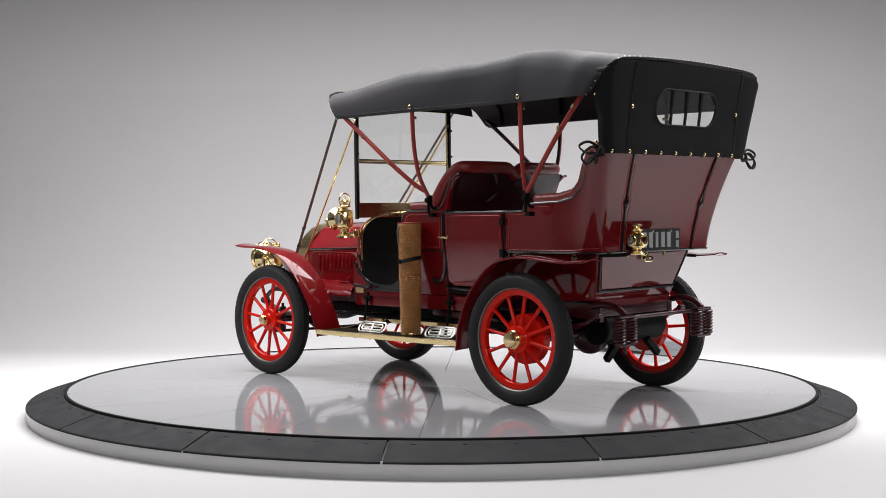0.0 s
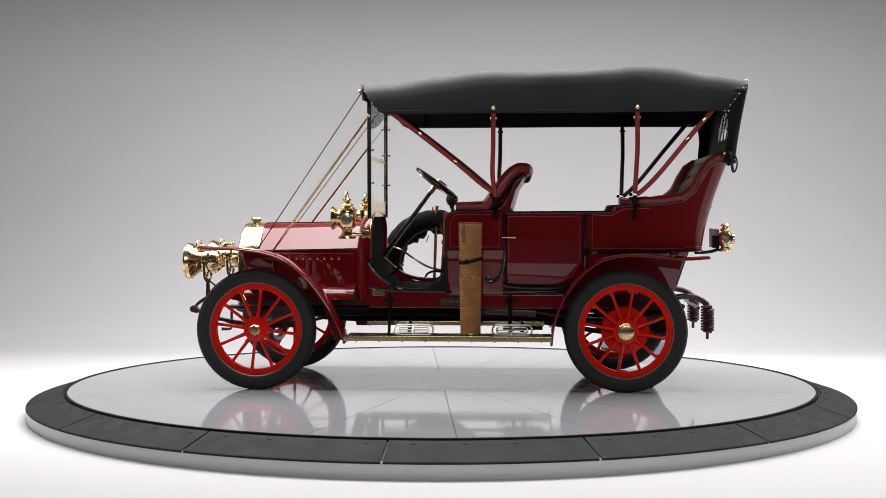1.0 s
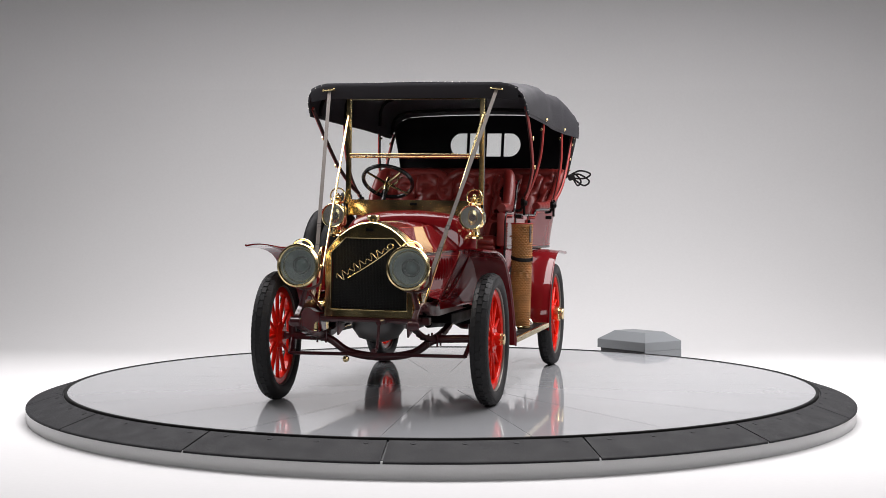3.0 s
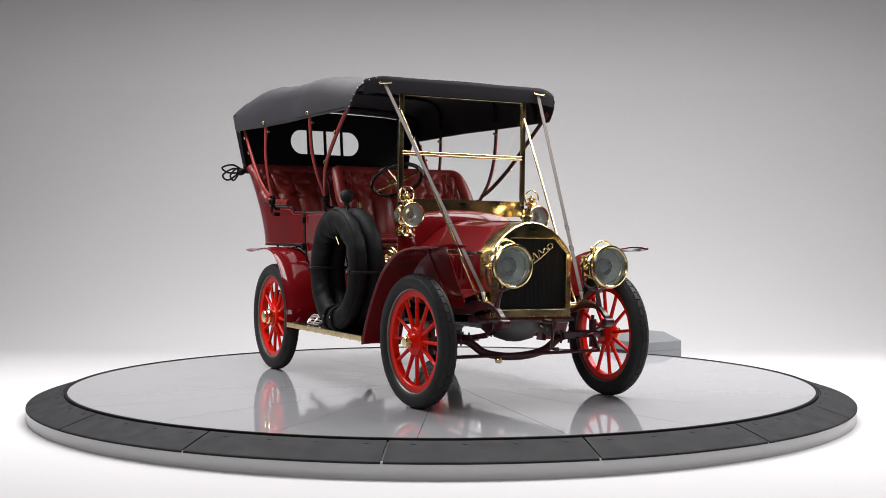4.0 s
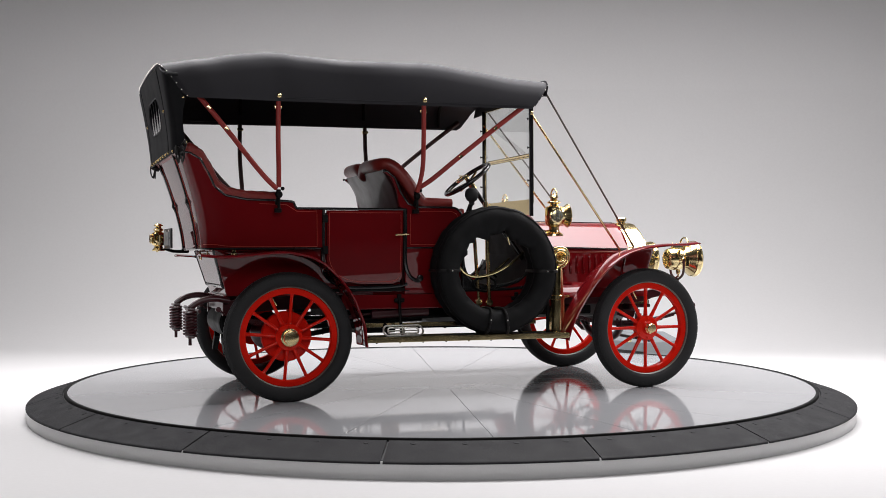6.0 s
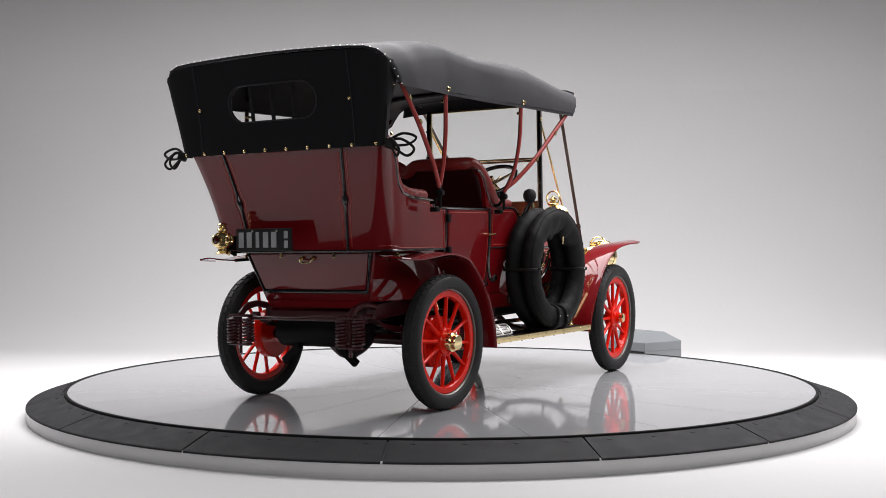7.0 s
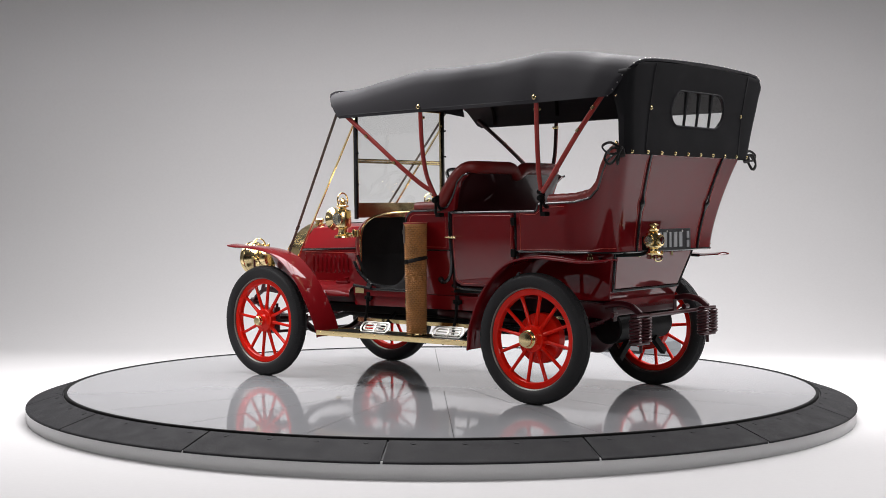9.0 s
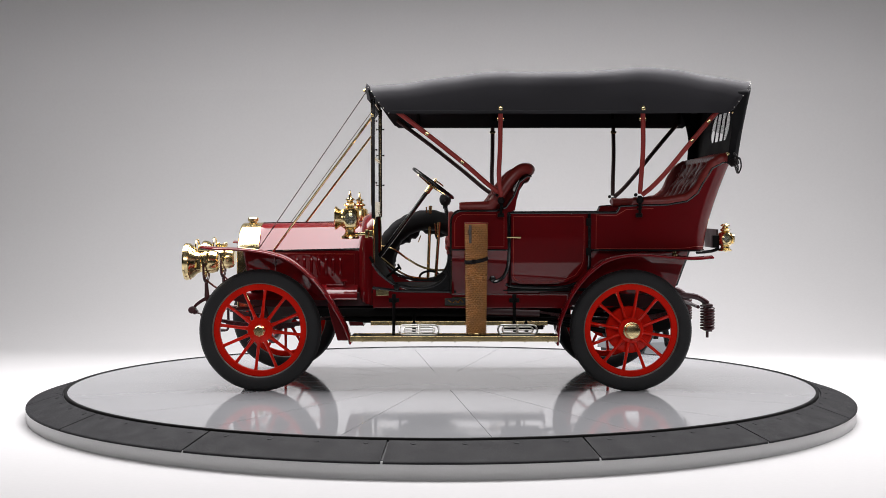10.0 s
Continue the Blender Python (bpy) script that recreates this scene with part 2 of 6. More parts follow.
def turntable():
    table = thing("turntable", "low round display turntable, glossy grey top, black rubber ramp", "turntable", pose(AXIS_X, 0, 0))
    skirt = Shape().lathe([(3.018, 0.0), (3.02, 0.004), (3.02, 0.088), (3.014, 0.094), (2.9, 0.094), (2.9, 0.0)], n=160)
    part("skirt", skirt, SKIRT, table, "white painted side band")
    part("ramp_base", Shape().lathe([(2.77, 0.0), (2.77, 0.16), (2.775, 0.16), (3.0, 0.097), (3.0, 0.0)], n=128), GAP, table)
    step = math.tau / 16
    for i in range(16):
        a = radians(-96.0) + i * step
        seg = part("ramp_segment", sector(2.778, 3.026, a + 0.0022, a + step - 0.0022, 0.170, 0.098, 0.016, 14), RAMP, table)
        for k in range(4):
            b = a + step * (0.13 + 0.255 * k)
            rr = 2.815
            z = 0.170 - 0.072 * (rr - 2.778) / 0.248
            tilt = Matrix.Rotation(b, 4, "Z") @ Matrix.Rotation(math.atan2(0.072, 0.267), 4, "Y")
            part("ramp_bolt", Shape().lathe([(0.017, -0.004), (0.017, 0.0025), (0.013, 0.004), (0.006, 0.002), (0.0, 0.002)], n=14),
                 RAMP, seg, at=Matrix.Translation((rr * math.cos(b), rr * math.sin(b), z)) @ tilt)
    disc = part("disc", Shape().lathe([(0.0, 0.05), (2.76, 0.05), (2.76, 0.166), (0, 0.166)], n=160), GAP, table, "rotating disc")
    part("centre_panel", Shape().lathe([(0.6035, 0.15), (0.6035, TABLE_Z - 0.001), (0.602, TABLE_Z), (0.0, TABLE_Z)], n=96), DISC, disc, angle=10)
    part("disc_edge", Shape().lathe([(2.748, 0.16), (2.748, TABLE_Z + 0.004), (2.751, TABLE_Z + 0.006), (2.768, TABLE_Z + 0.006), (2.771, TABLE_Z + 0.003), (2.771, 0.16)], n=192), GASKET, disc, "black rubber edge strip", angle=60)
    step = math.tau / 20
    for i in range(20):
        a = radians(6.2) + i * step
        s = Shape()
        n = 12
        da0, da1 = 0.0019 / 0.6, 0.0019 / 2.75
        rows = []
        for j in range(n + 1):
            t = j / n
            ai = a + da0 + (step - 2 * da0) * t
            ao = a + da1 + (step - 2 * da1) * t
            rows.append([(0.6055 * math.cos(ai), 0.6055 * math.sin(ai), 0.15), (0.6055 * math.cos(ai), 0.6055 * math.sin(ai), TABLE_Z),
                         (2.7465 * math.cos(ao), 2.7465 * math.sin(ao), TABLE_Z), (2.7465 * math.cos(ao), 2.7465 * math.sin(ao), 0.15)])
        s.grid(rows)
        s.f.append((0, 1, 2, 3))
        s.f.append(tuple(n * 4 + q for q in (3, 2, 1, 0)))
        part("floor_panel", s, DISC, disc, angle=10)
    return disc


def drive_housing():
    """Chamfered grey housing on the floor behind the turntable."""
    ob = thing("drive_housing", "grey chamfered metal housing on the floor behind the turntable", "housing",
               pose(1.93, 2.44, 0, 0, 0, math.degrees(math.atan2(0.53, -0.39))))
    l, w, z0, z1, z2, ins = 0.66, 0.50, 0.155, 0.24, 0.326, 0.12
    s = Shape()
    rows = []
    for z, i in ((z0, 0.0), (z1, 0.0), (z2, ins)):
        rows.append([(i, -i, z), (l - i, -i, z), (l - i, -w + i, z), (i, -w + i, z)])
    s.grid(rows, close_v=True)
    s.f += [(0, 1, 2, 3), (8, 9, 10, 11)]
    part("cover", s, BOXGREY, ob, "grey painted cover", bevel=0.004)
    part("side_panel", Shape().box((0.006, -w / 2, 0.078), (0.012, w, 0.154), None, 0.002), BOXGREY, ob)
    part("plinth", Shape().box((l / 2, -w / 2, 0.0775), (l - 0.05, w - 0.05, 0.155)), GAP, ob, "black recessed plinth")


studio()
DISC_OB = turntable()
drive_housing()

# ---- the touring car: x forward, y to its left, z up from the turntable ----
CAR = thing("touring_car", "maroon antique touring car, brass lamps, black canvas top, red wheels", "car")


def beads(path, step):
    """Points at even steps along a polyline."""
    pts = [Vector(p) for p in path]
    out, carry = [pts[0]], 0.0
    for a, b in zip(pts, pts[1:]):
        d = (b - a).length
        t = step - carry
        while t <= d:
            out.append(a.lerp(b, t / d))
            t += step
        carry = d - (t - step)
    return out


def arc(cx, cz, r, a0, a1, n=8):
    return [(cx + r * math.cos(radians(a0 + (a1 - a0) * i / n)), cz + r * math.sin(radians(a0 + (a1 - a0) * i / n))) for i in range(n + 1)]


# -- wheels --
def wheel_meshes():
    m = {}
    tyre = Shape()
    prof = []
    for i in range(28):
        a = math.tau * i / 28
        c, d = math.cos(a), math.sin(a)
        prof.append((0.380 + 0.050 * math.copysign(abs(c) ** 0.8, c), 0.059 * math.copysign(abs(d) ** 0.75, d)))
    tyre.grid([[(r * math.cos(math.tau * j / 96), h, r * math.sin(math.tau * j / 96)) for j in range(96)] for r, h in prof], close_u=True, close_v=True)
    pads = 46
    for j in range(pads):
        for row, y0, y1, off in ((0, -0.047, -0.018, 0.0), (1, -0.0145, 0.0145, 0.5), (2, 0.018, 0.047, 0.0)):
            a0 = math.tau * (j + off) / pads
            a1 = a0 + math.tau / pads * 0.80
            pts = []
            for a in (a0, a1):
                for y in (y0, y1):
                    edge = 0.380 + 0.050 * max(0.0, 1 - (abs(y) / 0.059) ** 2.4) ** 0.45
                    for r in (edge - 0.004, edge + 0.0055):
                        pts.append((r * math.cos(a), y, r * math.sin(a)))
            tyre.add(pts, [(1, 3, 7, 5), (0, 1, 5, 4), (2, 6, 7, 3), (0, 2, 3, 1), (4, 5, 7, 6)])
    for s in (-1, 1):
        for k in range(64):
            a0, a1 = math.tau * k / 64, math.tau * (k + 0.55) / 64
            pts = [(r * math.cos(a), s * y, r * math.sin(a)) for a in (a0, a1) for r, y in ((0.399, 0.0575), (0.411, 0.0535), (0.411, 0.050), (0.399, 0.050))]
            tyre.add(pts, [(0, 1, 5, 4), (1, 2, 6, 5), (0, 4, 7, 3), (0, 3, 2, 1), (4, 5, 6, 7)])
    m["tyre"] = mesh_of("tyre", tyre, RUBBER, 35)
    rim = Shape()
    ring = [(0.331, -0.034), (0.337, -0.040), (0.346, -0.040), (0.346, -0.030), (0.336, -0.026), (0.336, 0.026), (0.346, 0.030), (0.346, 0.040), (0.337, 0.040), (0.331, 0.034)]
    rim.grid([[(r * math.cos(math.tau * j / 96), h, r * math.sin(math.tau * j / 96)) for j in range(96)] for r, h in ring], close_u=True, close_v=True)
    m["rim"] = mesh_of("rim", rim, GREYTYRE, 30)
    fel = Shape()
    ring = [(0.288, -0.018), (0.293, -0.024), (0.326, -0.026), (0.331, -0.022), (0.331, 0.022), (0.326, 0.026), (0.293, 0.024), (0.288, 0.018)]
    fel.grid([[(r * math.cos(math.tau * j / 96), h, r * math.sin(math.tau * j / 96)) for j in range(96)] for r, h in ring], close_u=True, close_v=True)
    m["felloe"] = mesh_of("felloe", fel, RED, 30)
    sp = Shape()
    sp.grid([[(r * 1.0, hy * math.sin(math.tau * k / 10), hz * math.cos(math.tau * k / 10)) for k in range(10)]
             for r, hy, hz in ((0.055, 0.02, 0.0165), (0.075, 0.021, 0.0185), (0.09, 0.017, 0.0155), (0.13, 0.015, 0.0125), (0.22, 0.0135, 0.011), (0.275, 0.014, 0.0115), (0.292, 0.017, 0.016))],
            close_v=True)
    m["spoke"] = mesh_of("spoke", sp, RED, 50)
    hub = Shape().lathe([(0.0, -0.05), (0.06, -0.05), (0.088, -0.028), (0.09, 0.024), (0.086, 0.029), (0.05, 0.031), (0.042, 0.04), (0.040, 0.070), (0.036, 0.074), (0.0, 0.074)], axis="y", n=36)
    m["hub"] = mesh_of("hub", hub, RED, 30)
    m["bolt"] = mesh_of("hub_bolt", Shape().lathe([(0.008, 0.0), (0.008, 0.005), (0.005, 0.008), (0, 0.008)], axis="y", n=6), RED, 30)
    m["cap_front"] = mesh_of("hub_cap", Shape().lathe([(0.034, 0.06), (0.042, 0.064), (0.042, 0.072), (0.037, 0.074), (0.037, 0.092), (0.031, 0.098), (0, 0.099)], axis="y", n=8), BRASS, 25)
    m["cap_rear"] = mesh_of("hub_cap", Shape().lathe([(0.056, 0.03), (0.062, 0.036), (0.062, 0.05), (0.062, 0.07), (0.057, 0.076), (0.05, 0.077), (0.05, 0.100), (0.046, 0.107), (0.030, 0.110), (0, 0.111)], axis="y", n=32), BRASS, 25)
    m["drum"] = mesh_of("brake_drum", Shape().lathe([(0.06, -0.12), (0.16, -0.12), (0.168, -0.112), (0.168, -0.052), (0.16, -0.045), (0.06, -0.04)], axis="y", n=48), RED, 30)
    m["valve"] = mesh_of("valve_stem", Shape().tube([(0.288, 0.0, 0.03), (0.24, 0.005, 0.03)], 0.006, 8).tube([(0.24, 0.005, 0.03), (0.222, 0.005, 0.03)], 0.004, 8), BRASS)
    return m


WM = wheel_meshes()


def wheel(x, side, rear, phase):
    flip = 0 if side > 0 else 180
    # the front wheels toe out a little about their king pins
    steer, out = (0, 0.12) if rear else (0.5, 0.12) if side > 0 else (3.8, 0.105)
    at = pose(x, side * 0.625, 0.4325, 0, 0, steer) @ pose(0, side * out, 0, 0, 0, flip)
    w = part("wheel", WM["hub"], RED, CAR, "red wooden artillery wheel with twelve spokes", at=at)
    part("tyre", WM["tyre"], RUBBER, w, "black rubber tyre")
    part("rim", WM["rim"], GREYTYRE, w)
    part("felloe", WM["felloe"], RED, w)
    for i in range(12):
        part("spoke", WM["spoke"], RED, w, at=Matrix.Rotation(math.tau * (i + phase) / 12, 4, "Y"))
    for i in range(6):
        a = math.tau * (i + 0.5) / 6
        part("hub_bolt", WM["bolt"], RED, w, at=pose(0.072 * math.cos(a), 0.028, 0.072 * math.sin(a)))
    part("hub_cap", WM["cap_rear" if rear else "cap_front"], BRASS, w, "polished brass hub cap")
    part("valve_stem", WM["valve"], BRASS, w, at=Matrix.Rotation(radians(-62), 4, "Y"))
    if rear:
        part("brake_drum", WM["drum"], RED, w)


for sx in (1, -1):
    wheel(1.292, sx, False, 0.77 if sx > 0 else 0.0)
    wheel(-1.352, sx, True, 0.67 if sx > 0 else 0.83)


# -- chassis, axles and springs --
def leaf_spring(pts, y, leaves=5):
    s = Shape()
    c = curve_through([(p[0], y, p[1]) for p in pts], 8)
    n = len(c)
    for k in range(leaves):
        cut = int(n * 0.085 * k)
        seg = c[cut:n - cut]
        s.grid([[Vector((p.x, y - 0.022, p.z - 0.008 * k)), Vector((p.x, y + 0.022, p.z - 0.008 * k)),
                 Vector((p.x, y + 0.022, p.z - 0.008 * k - 0.007)), Vector((p.x, y - 0.022, p.z - 0.008 * k - 0.007))] for p in seg], close_v=True)
    mid = c[n // 2]
    for dx in (-0.045, 0.045):
        s.tube([(mid.x + dx, y - 0.03, mid.z + 0.015), (mid.x + dx, y - 0.03, mid.z - 0.07)], 0.007, 8)
        s.tube([(mid.x + dx, y + 0.03, mid.z + 0.015), (mid.x + dx, y + 0.03, mid.z - 0.07)], 0.007, 8)
    for p in (c[0], c[-1]):
        s.lathe([(0.0, -0.026), (0.018, -0.026), (0.018, 0.026), (0, 0.026)], tuple(p), "y", 14)
    return s


def chassis():
    for s in (1, -1):
        y = s * 0.385
        rail = Shape()
        path = curve_through([(-1.74, 0.60), (-1.2, 0.64), (0.6, 0.64), (1.35, 0.635), (1.55, 0.66), (1.72, 0.655), (1.82, 0.60), (1.845, 0.565)], 5)
        rows = []
        for i, p in enumerate(path):
            h = 0.05 if p.x < 1.3 else 0.05 - 0.036 * min(1, (p.x - 1.3) / 0.45)
            hw = 0.022 if p.x < 1.3 else 0.017
            rows.append([(p.x, y - hw, p.y - h), (p.x, y + hw, p.y - h), (p.x, y + hw, p.y + h), (p.x, y - hw, p.y + h)])
        rail.grid(rows, close_v=True)
        rail.f += [(0, 1, 2, 3), tuple(len(rail.v) - k for k in (1, 2, 3, 4))]
        part("frame_rail", rail, CHASSIS, CAR, "maroon steel frame rail", bevel=0.004)
        iron = Shape().lathe([(0.0, -0.034), (0.022, -0.034), (0.027, -0.028), (0.027, 0.028), (0.022, 0.034), (0, 0.034)], (1.852, y, 0.56), "y", 18)
        for xx, zz in ((1.62, 0.70), (1.68, 0.69), (1.74, 0.66)):
            part("rail_bolt", Shape().lathe([(0.010, -0.004), (0.010, 0.008), (0, 0.008)], (xx, y + s * 0.019, zz - 0.03), "y" if s > 0 else "-y", 6), CHASSIS, CAR)
        part("dumb_iron", iron, CHASSIS, CAR)
        part("front_leaf_spring", leaf_spring([(1.83, 0.545), (1.6, 0.485), (1.29, 0.455), (0.98, 0.485), (0.74, 0.545)], y), CHASSIS, CAR)
        part("rear_leaf_spring", leaf_spring([(-0.62, 0.575), (-0.95, 0.53), (-1.352, 0.51), (-1.65, 0.55), (-1.78, 0.60)], s * 0.46), CHASSIS, CAR)
        hanger = Shape().tube(curve_through([(-1.70, y + s * 0.05, 0.655), (-1.80, y + s * 0.05, 0.672), (-1.90, y + s * 0.05, 0.655), (-1.965, y + s * 0.05, 0.61)], 5), 0.022, 10)
        hanger.box((-1.965, y + s * 0.05, 0.602), (0.05, 0.165, 0.018), None, 0.006)
        part("rear_spring_hanger", hanger, CHASSIS, CAR)
        absorber = part("shock_absorber", Shape().box((-1.965, y + s * 0.05, 0.418), (0.045, 0.165, 0.016), None, 0.006)
                        .tube([(-1.965, y + s * 0.05, 0.63), (-1.965, y + s * 0.05, 0.36)], 0.011, 8), CHASSIS, CAR, "maroon coil spring shock absorber")
        for k in (-1, 1):
            coil = [(-1.965 + 0.034 * math.cos(a), y + s * 0.05 + k * 0.062 + 0.034 * math.sin(a), 0.425 + 0.165 * a / (math.tau * 8)) for a in [math.tau * i / 14 for i in range(14 * 8 + 1)]]
            part("coil_spring", Shape().tube(coil, 0.0085, 8), CHASSIS, absorber)
    for x in (-1.70, -0.35, 0.45):
        part("cross_member", Shape().box((x, 0, 0.62), (0.07, 0.77, 0.07), None, 0.006), CHASSIS, CAR)
    front = Shape().box((1.38, 0, 0.555), (0.07, 0.75, 0.05), None, 0.008)
    for yy in (-0.24, 0.24):
        front.box((1.38, yy, 0.52), (0.14, 0.012, 0.11), pose(0, 0, 0, 0, 18, 0), 0.003)
    part("front_cross_member", front, CHASSIS, CAR)
    axle = Shape()
    pts = curve_through([(1.292, -0.70, 0.432), (1.292, -0.50, 0.43), (1.292, -0.36, 0.415), (1.292, -0.22, 0.33), (1.292, 0, 0.30),
                         (1.292, 0.22, 0.33), (1.292, 0.36, 0.415), (1.292, 0.50, 0.43), (1.292, 0.70, 0.432)], 6)
    axle.tube(pts, 0.027, 10)
    part("front_axle", axle, CHASSIS, CAR, "maroon dropped front axle")
    part("tie_rod", Shape().tube([(1.40, -0.60, 0.325), (1.40, 0.60, 0.325)], 0.012, 8).tube([(1.30, -0.62, 0.42), (1.40, -0.60, 0.325)], 0.016, 8)
         .tube([(1.30, 0.62, 0.42), (1.40, 0.60, 0.325)], 0.016, 8), CHASSIS, CAR)
    for s in (1, -1):
        part("steering_knuckle", Shape().tube([(1.292, s * 0.625, 0.34), (1.292, s * 0.625, 0.53)], 0.026, 12).tube([(1.292, s * 0.625, 0.432), (1.292, s * 0.745, 0.432)], 0.025, 12)
             .tube([(1.292, s * 0.625, 0.53), (1.292, s * 0.625, 0.56)], 0.012, 8), CHASSIS, CAR)
    part("grease_cup", Shape().lathe([(0.012, 0.0), (0.02, 0.004), (0.02, 0.03), (0.012, 0.036), (0, 0.036)], (1.41, -0.20, 0.295), "x", 14), BRASS, CAR)
    part("starting_crank", Shape().tube([(1.50, 0.10, 0.555), (1.64, 0.10, 0.555)], 0.018, 12).tube(curve_through([(1.62, 0.10, 0.56), (1.635, 0.10, 0.53), (1.635, 0.095, 0.42), (1.645, 0.09, 0.385), (1.66, 0.09, 0.38)], 4), 0.010, 10)
         .tube([(1.66, 0.09, 0.38), (1.715, 0.09, 0.38)], [0.011, 0.014], 12), CHASSIS, CAR, "maroon starting crank handle")
    rear = Shape().tube([(-1.352, -0.70, 0.432), (-1.352, 0.70, 0.432)], 0.035, 14)
    rear.lathe([(0.04, -0.17), (0.09, -0.11), (0.13, -0.04), (0.135, 0), (0.13, 0.04), (0.09, 0.11), (0.04, 0.17)], (-1.352, 0, 0.42), "y", 28)
    part("rear_axle", rear, CHASSIS, CAR, "rear axle with differential housing")
    part("torque_tube", Shape().tube([(-1.25, 0, 0.45), (0.2, 0, 0.52)], 0.035, 12), IRON, CAR)
    tank = Shape().lathe([(0.0, -0.33), (0.10, -0.33), (0.112, -0.32), (0.112, 0.32), (0.10, 0.33), (0, 0.33)], (-1.64, 0, 0.50), "y", 32)
    part("silencer_drum", tank, IRON, CAR, "black cylindrical silencer")
    for s in (1, -1):
        part("exhaust_outlet", Shape().box((-1.70, s * 0.225, 0.345), (0.04, 0.045, 0.17), pose(0, 0, 0, s * 50, 0, 0), 0.004), IRON, CAR)
    part("spreader_bar", Shape().tube([(-1.90, -0.42, 0.585), (-1.90, 0.42, 0.585)], 0.013, 10), CHASSIS, CAR)
    part("transmission_case", Shape().box((0.05, 0.02, 0.53), (0.52, 0.34, 0.17), None, 0.05).lathe([(0.12, -0.03), (0.135, 0), (0.135, 0.1), (0.10, 0.14)], (0.35, 0, 0.55), "x", 24), STEEL, CAR, "grey cast gearbox case")
    part("engine_sump", Shape().lathe([(0.0, 0.40), (0.05, 0.405), (0.13, 0.43), (0.18, 0.50), (0.18, 0.62), (0, 0.62)], (1.30, 0.0, 0), "z", 28)
         .box((0.9, 0, 0.56), (0.75, 0.34, 0.16), None, 0.05), STEEL, CAR, "grey cast engine sump")
    part("undershield", Shape().box((0.02, 0, 0.548), (1.95, 0.86, 0.066), None, 0.012), IRON, CAR, "black oily undershield")
    part("exhaust_pipe", Shape().tube(curve_through([(0.9, 0.24, 0.50), (0.3, 0.26, 0.475), (-0.6, 0.24, 0.475), (-1.2, 0.10, 0.49), (-1.55, 0.05, 0.50)], 6), 0.028, 12), IRON, CAR, "black exhaust pipe")
    for s in (1, -1):
        part("radius_rod", Shape().tube([(-1.30, s * 0.52, 0.40), (-0.45, s * 0.44, 0.53)], 0.018, 10), IRON, CAR)
        part("board_support", Shape().tube([(-0.62, s * 0.42, 0.53), (-0.62, s * 0.55, 0.44), (-0.62, s * 0.66, 0.375)], 0.014, 8), IRON, CAR)
        part("board_support", Shape().tube([(0.20, s * 0.42, 0.53), (0.20, s * 0.55, 0.44), (0.20, s * 0.66, 0.375)], 0.014, 8), IRON, CAR)
    part("battery_box", Shape().box((-0.62, 0, 0.47), (0.30, 0.50, 0.14), None, 0.01), IRON, CAR, "black box under the frame")
    part("underpan", Shape().box((0.55, 0, 0.60), (1.7, 0.70, 0.03), None, 0.006), IRON, CAR)
    for s in (1, -1):
        part("brake_rod", Shape().tube([(-1.25, s * 0.5, 0.50), (0.1, s * 0.5, 0.53)], 0.008, 8), IRON, CAR)
        part("under_rail", Shape().tube([(-0.72, s * 0.52, 0.545), (-0.30, s * 0.50, 0.56)], 0.03, 8, flat=0.5), CHASSIS, CAR)


chassis()


# -- body --
def side_plate(outline, y0, y1, s):
    return Shape().slab(outline, s * y0, s * y1)


def front_seat_outline():
    return [(-0.07, 0.69), (-0.07, 1.21)] + arc(-0.15, 1.215, 0.08, 0, 90, 6) + [(-0.40, 1.297), (-0.47, 1.32), (-0.525, 1.40), (-0.565, 1.50), (-0.62, 1.545), (-0.655, 1.55),
            (-0.59, 1.50), (-0.555, 1.42), (-0.535, 1.30), (-0.50, 1.285), (-0.485, 1.28), (-0.485, 0.69)]


def tuck(z):
    """How far the doors' sides curve in towards the sill."""
    return 0.04 * max(0.0, (1.13 - z) / 0.37) ** 1.4


def edge_strip(pts, r, y, s, mat, name, label="", tucked=False):
    return part(name, Shape().tube([(p[0], s * (y - (tuck(p[1]) if tucked else 0)), p[1]) for p in pts], r, 8), mat, CAR, label)


def curved_panel(outline, y0, y1, s, bend, levels=26):
    """A plate in the x, z outline, sliced in height, whose faces follow bend(z)."""
    zs = [p[1] for p in outline]
    lo, hi = min(zs) + 1e-4, max(zs) - 1e-4
    rows = []
    for i in range(levels + 1):
        z = lo + (hi - lo) * i / levels
        cuts = []
        for a, b in zip(outline, outline[1:] + outline[:1]):
            if (a[1] - z) * (b[1] - z) < 0:
                cuts.append(a[0] + (b[0] - a[0]) * (z - a[1]) / (b[1] - a[1]))
        x0, x1 = min(cuts), max(cuts)
        o, q = s * (y1 - bend(z)), s * (y0 - bend(z))
        e = min(0.004, (x1 - x0) / 4)
        rows.append([(x0, q, z), (x0, o - s * e, z), (x0 + e, o, z), (x1 - e, o, z), (x1, o - s * e, z), (x1, q, z)])
    sh = Shape().grid(rows, close_v=True)
    sh.f += [tuple(range(6)), tuple(range(levels * 6, levels * 6 + 6))]
    return sh


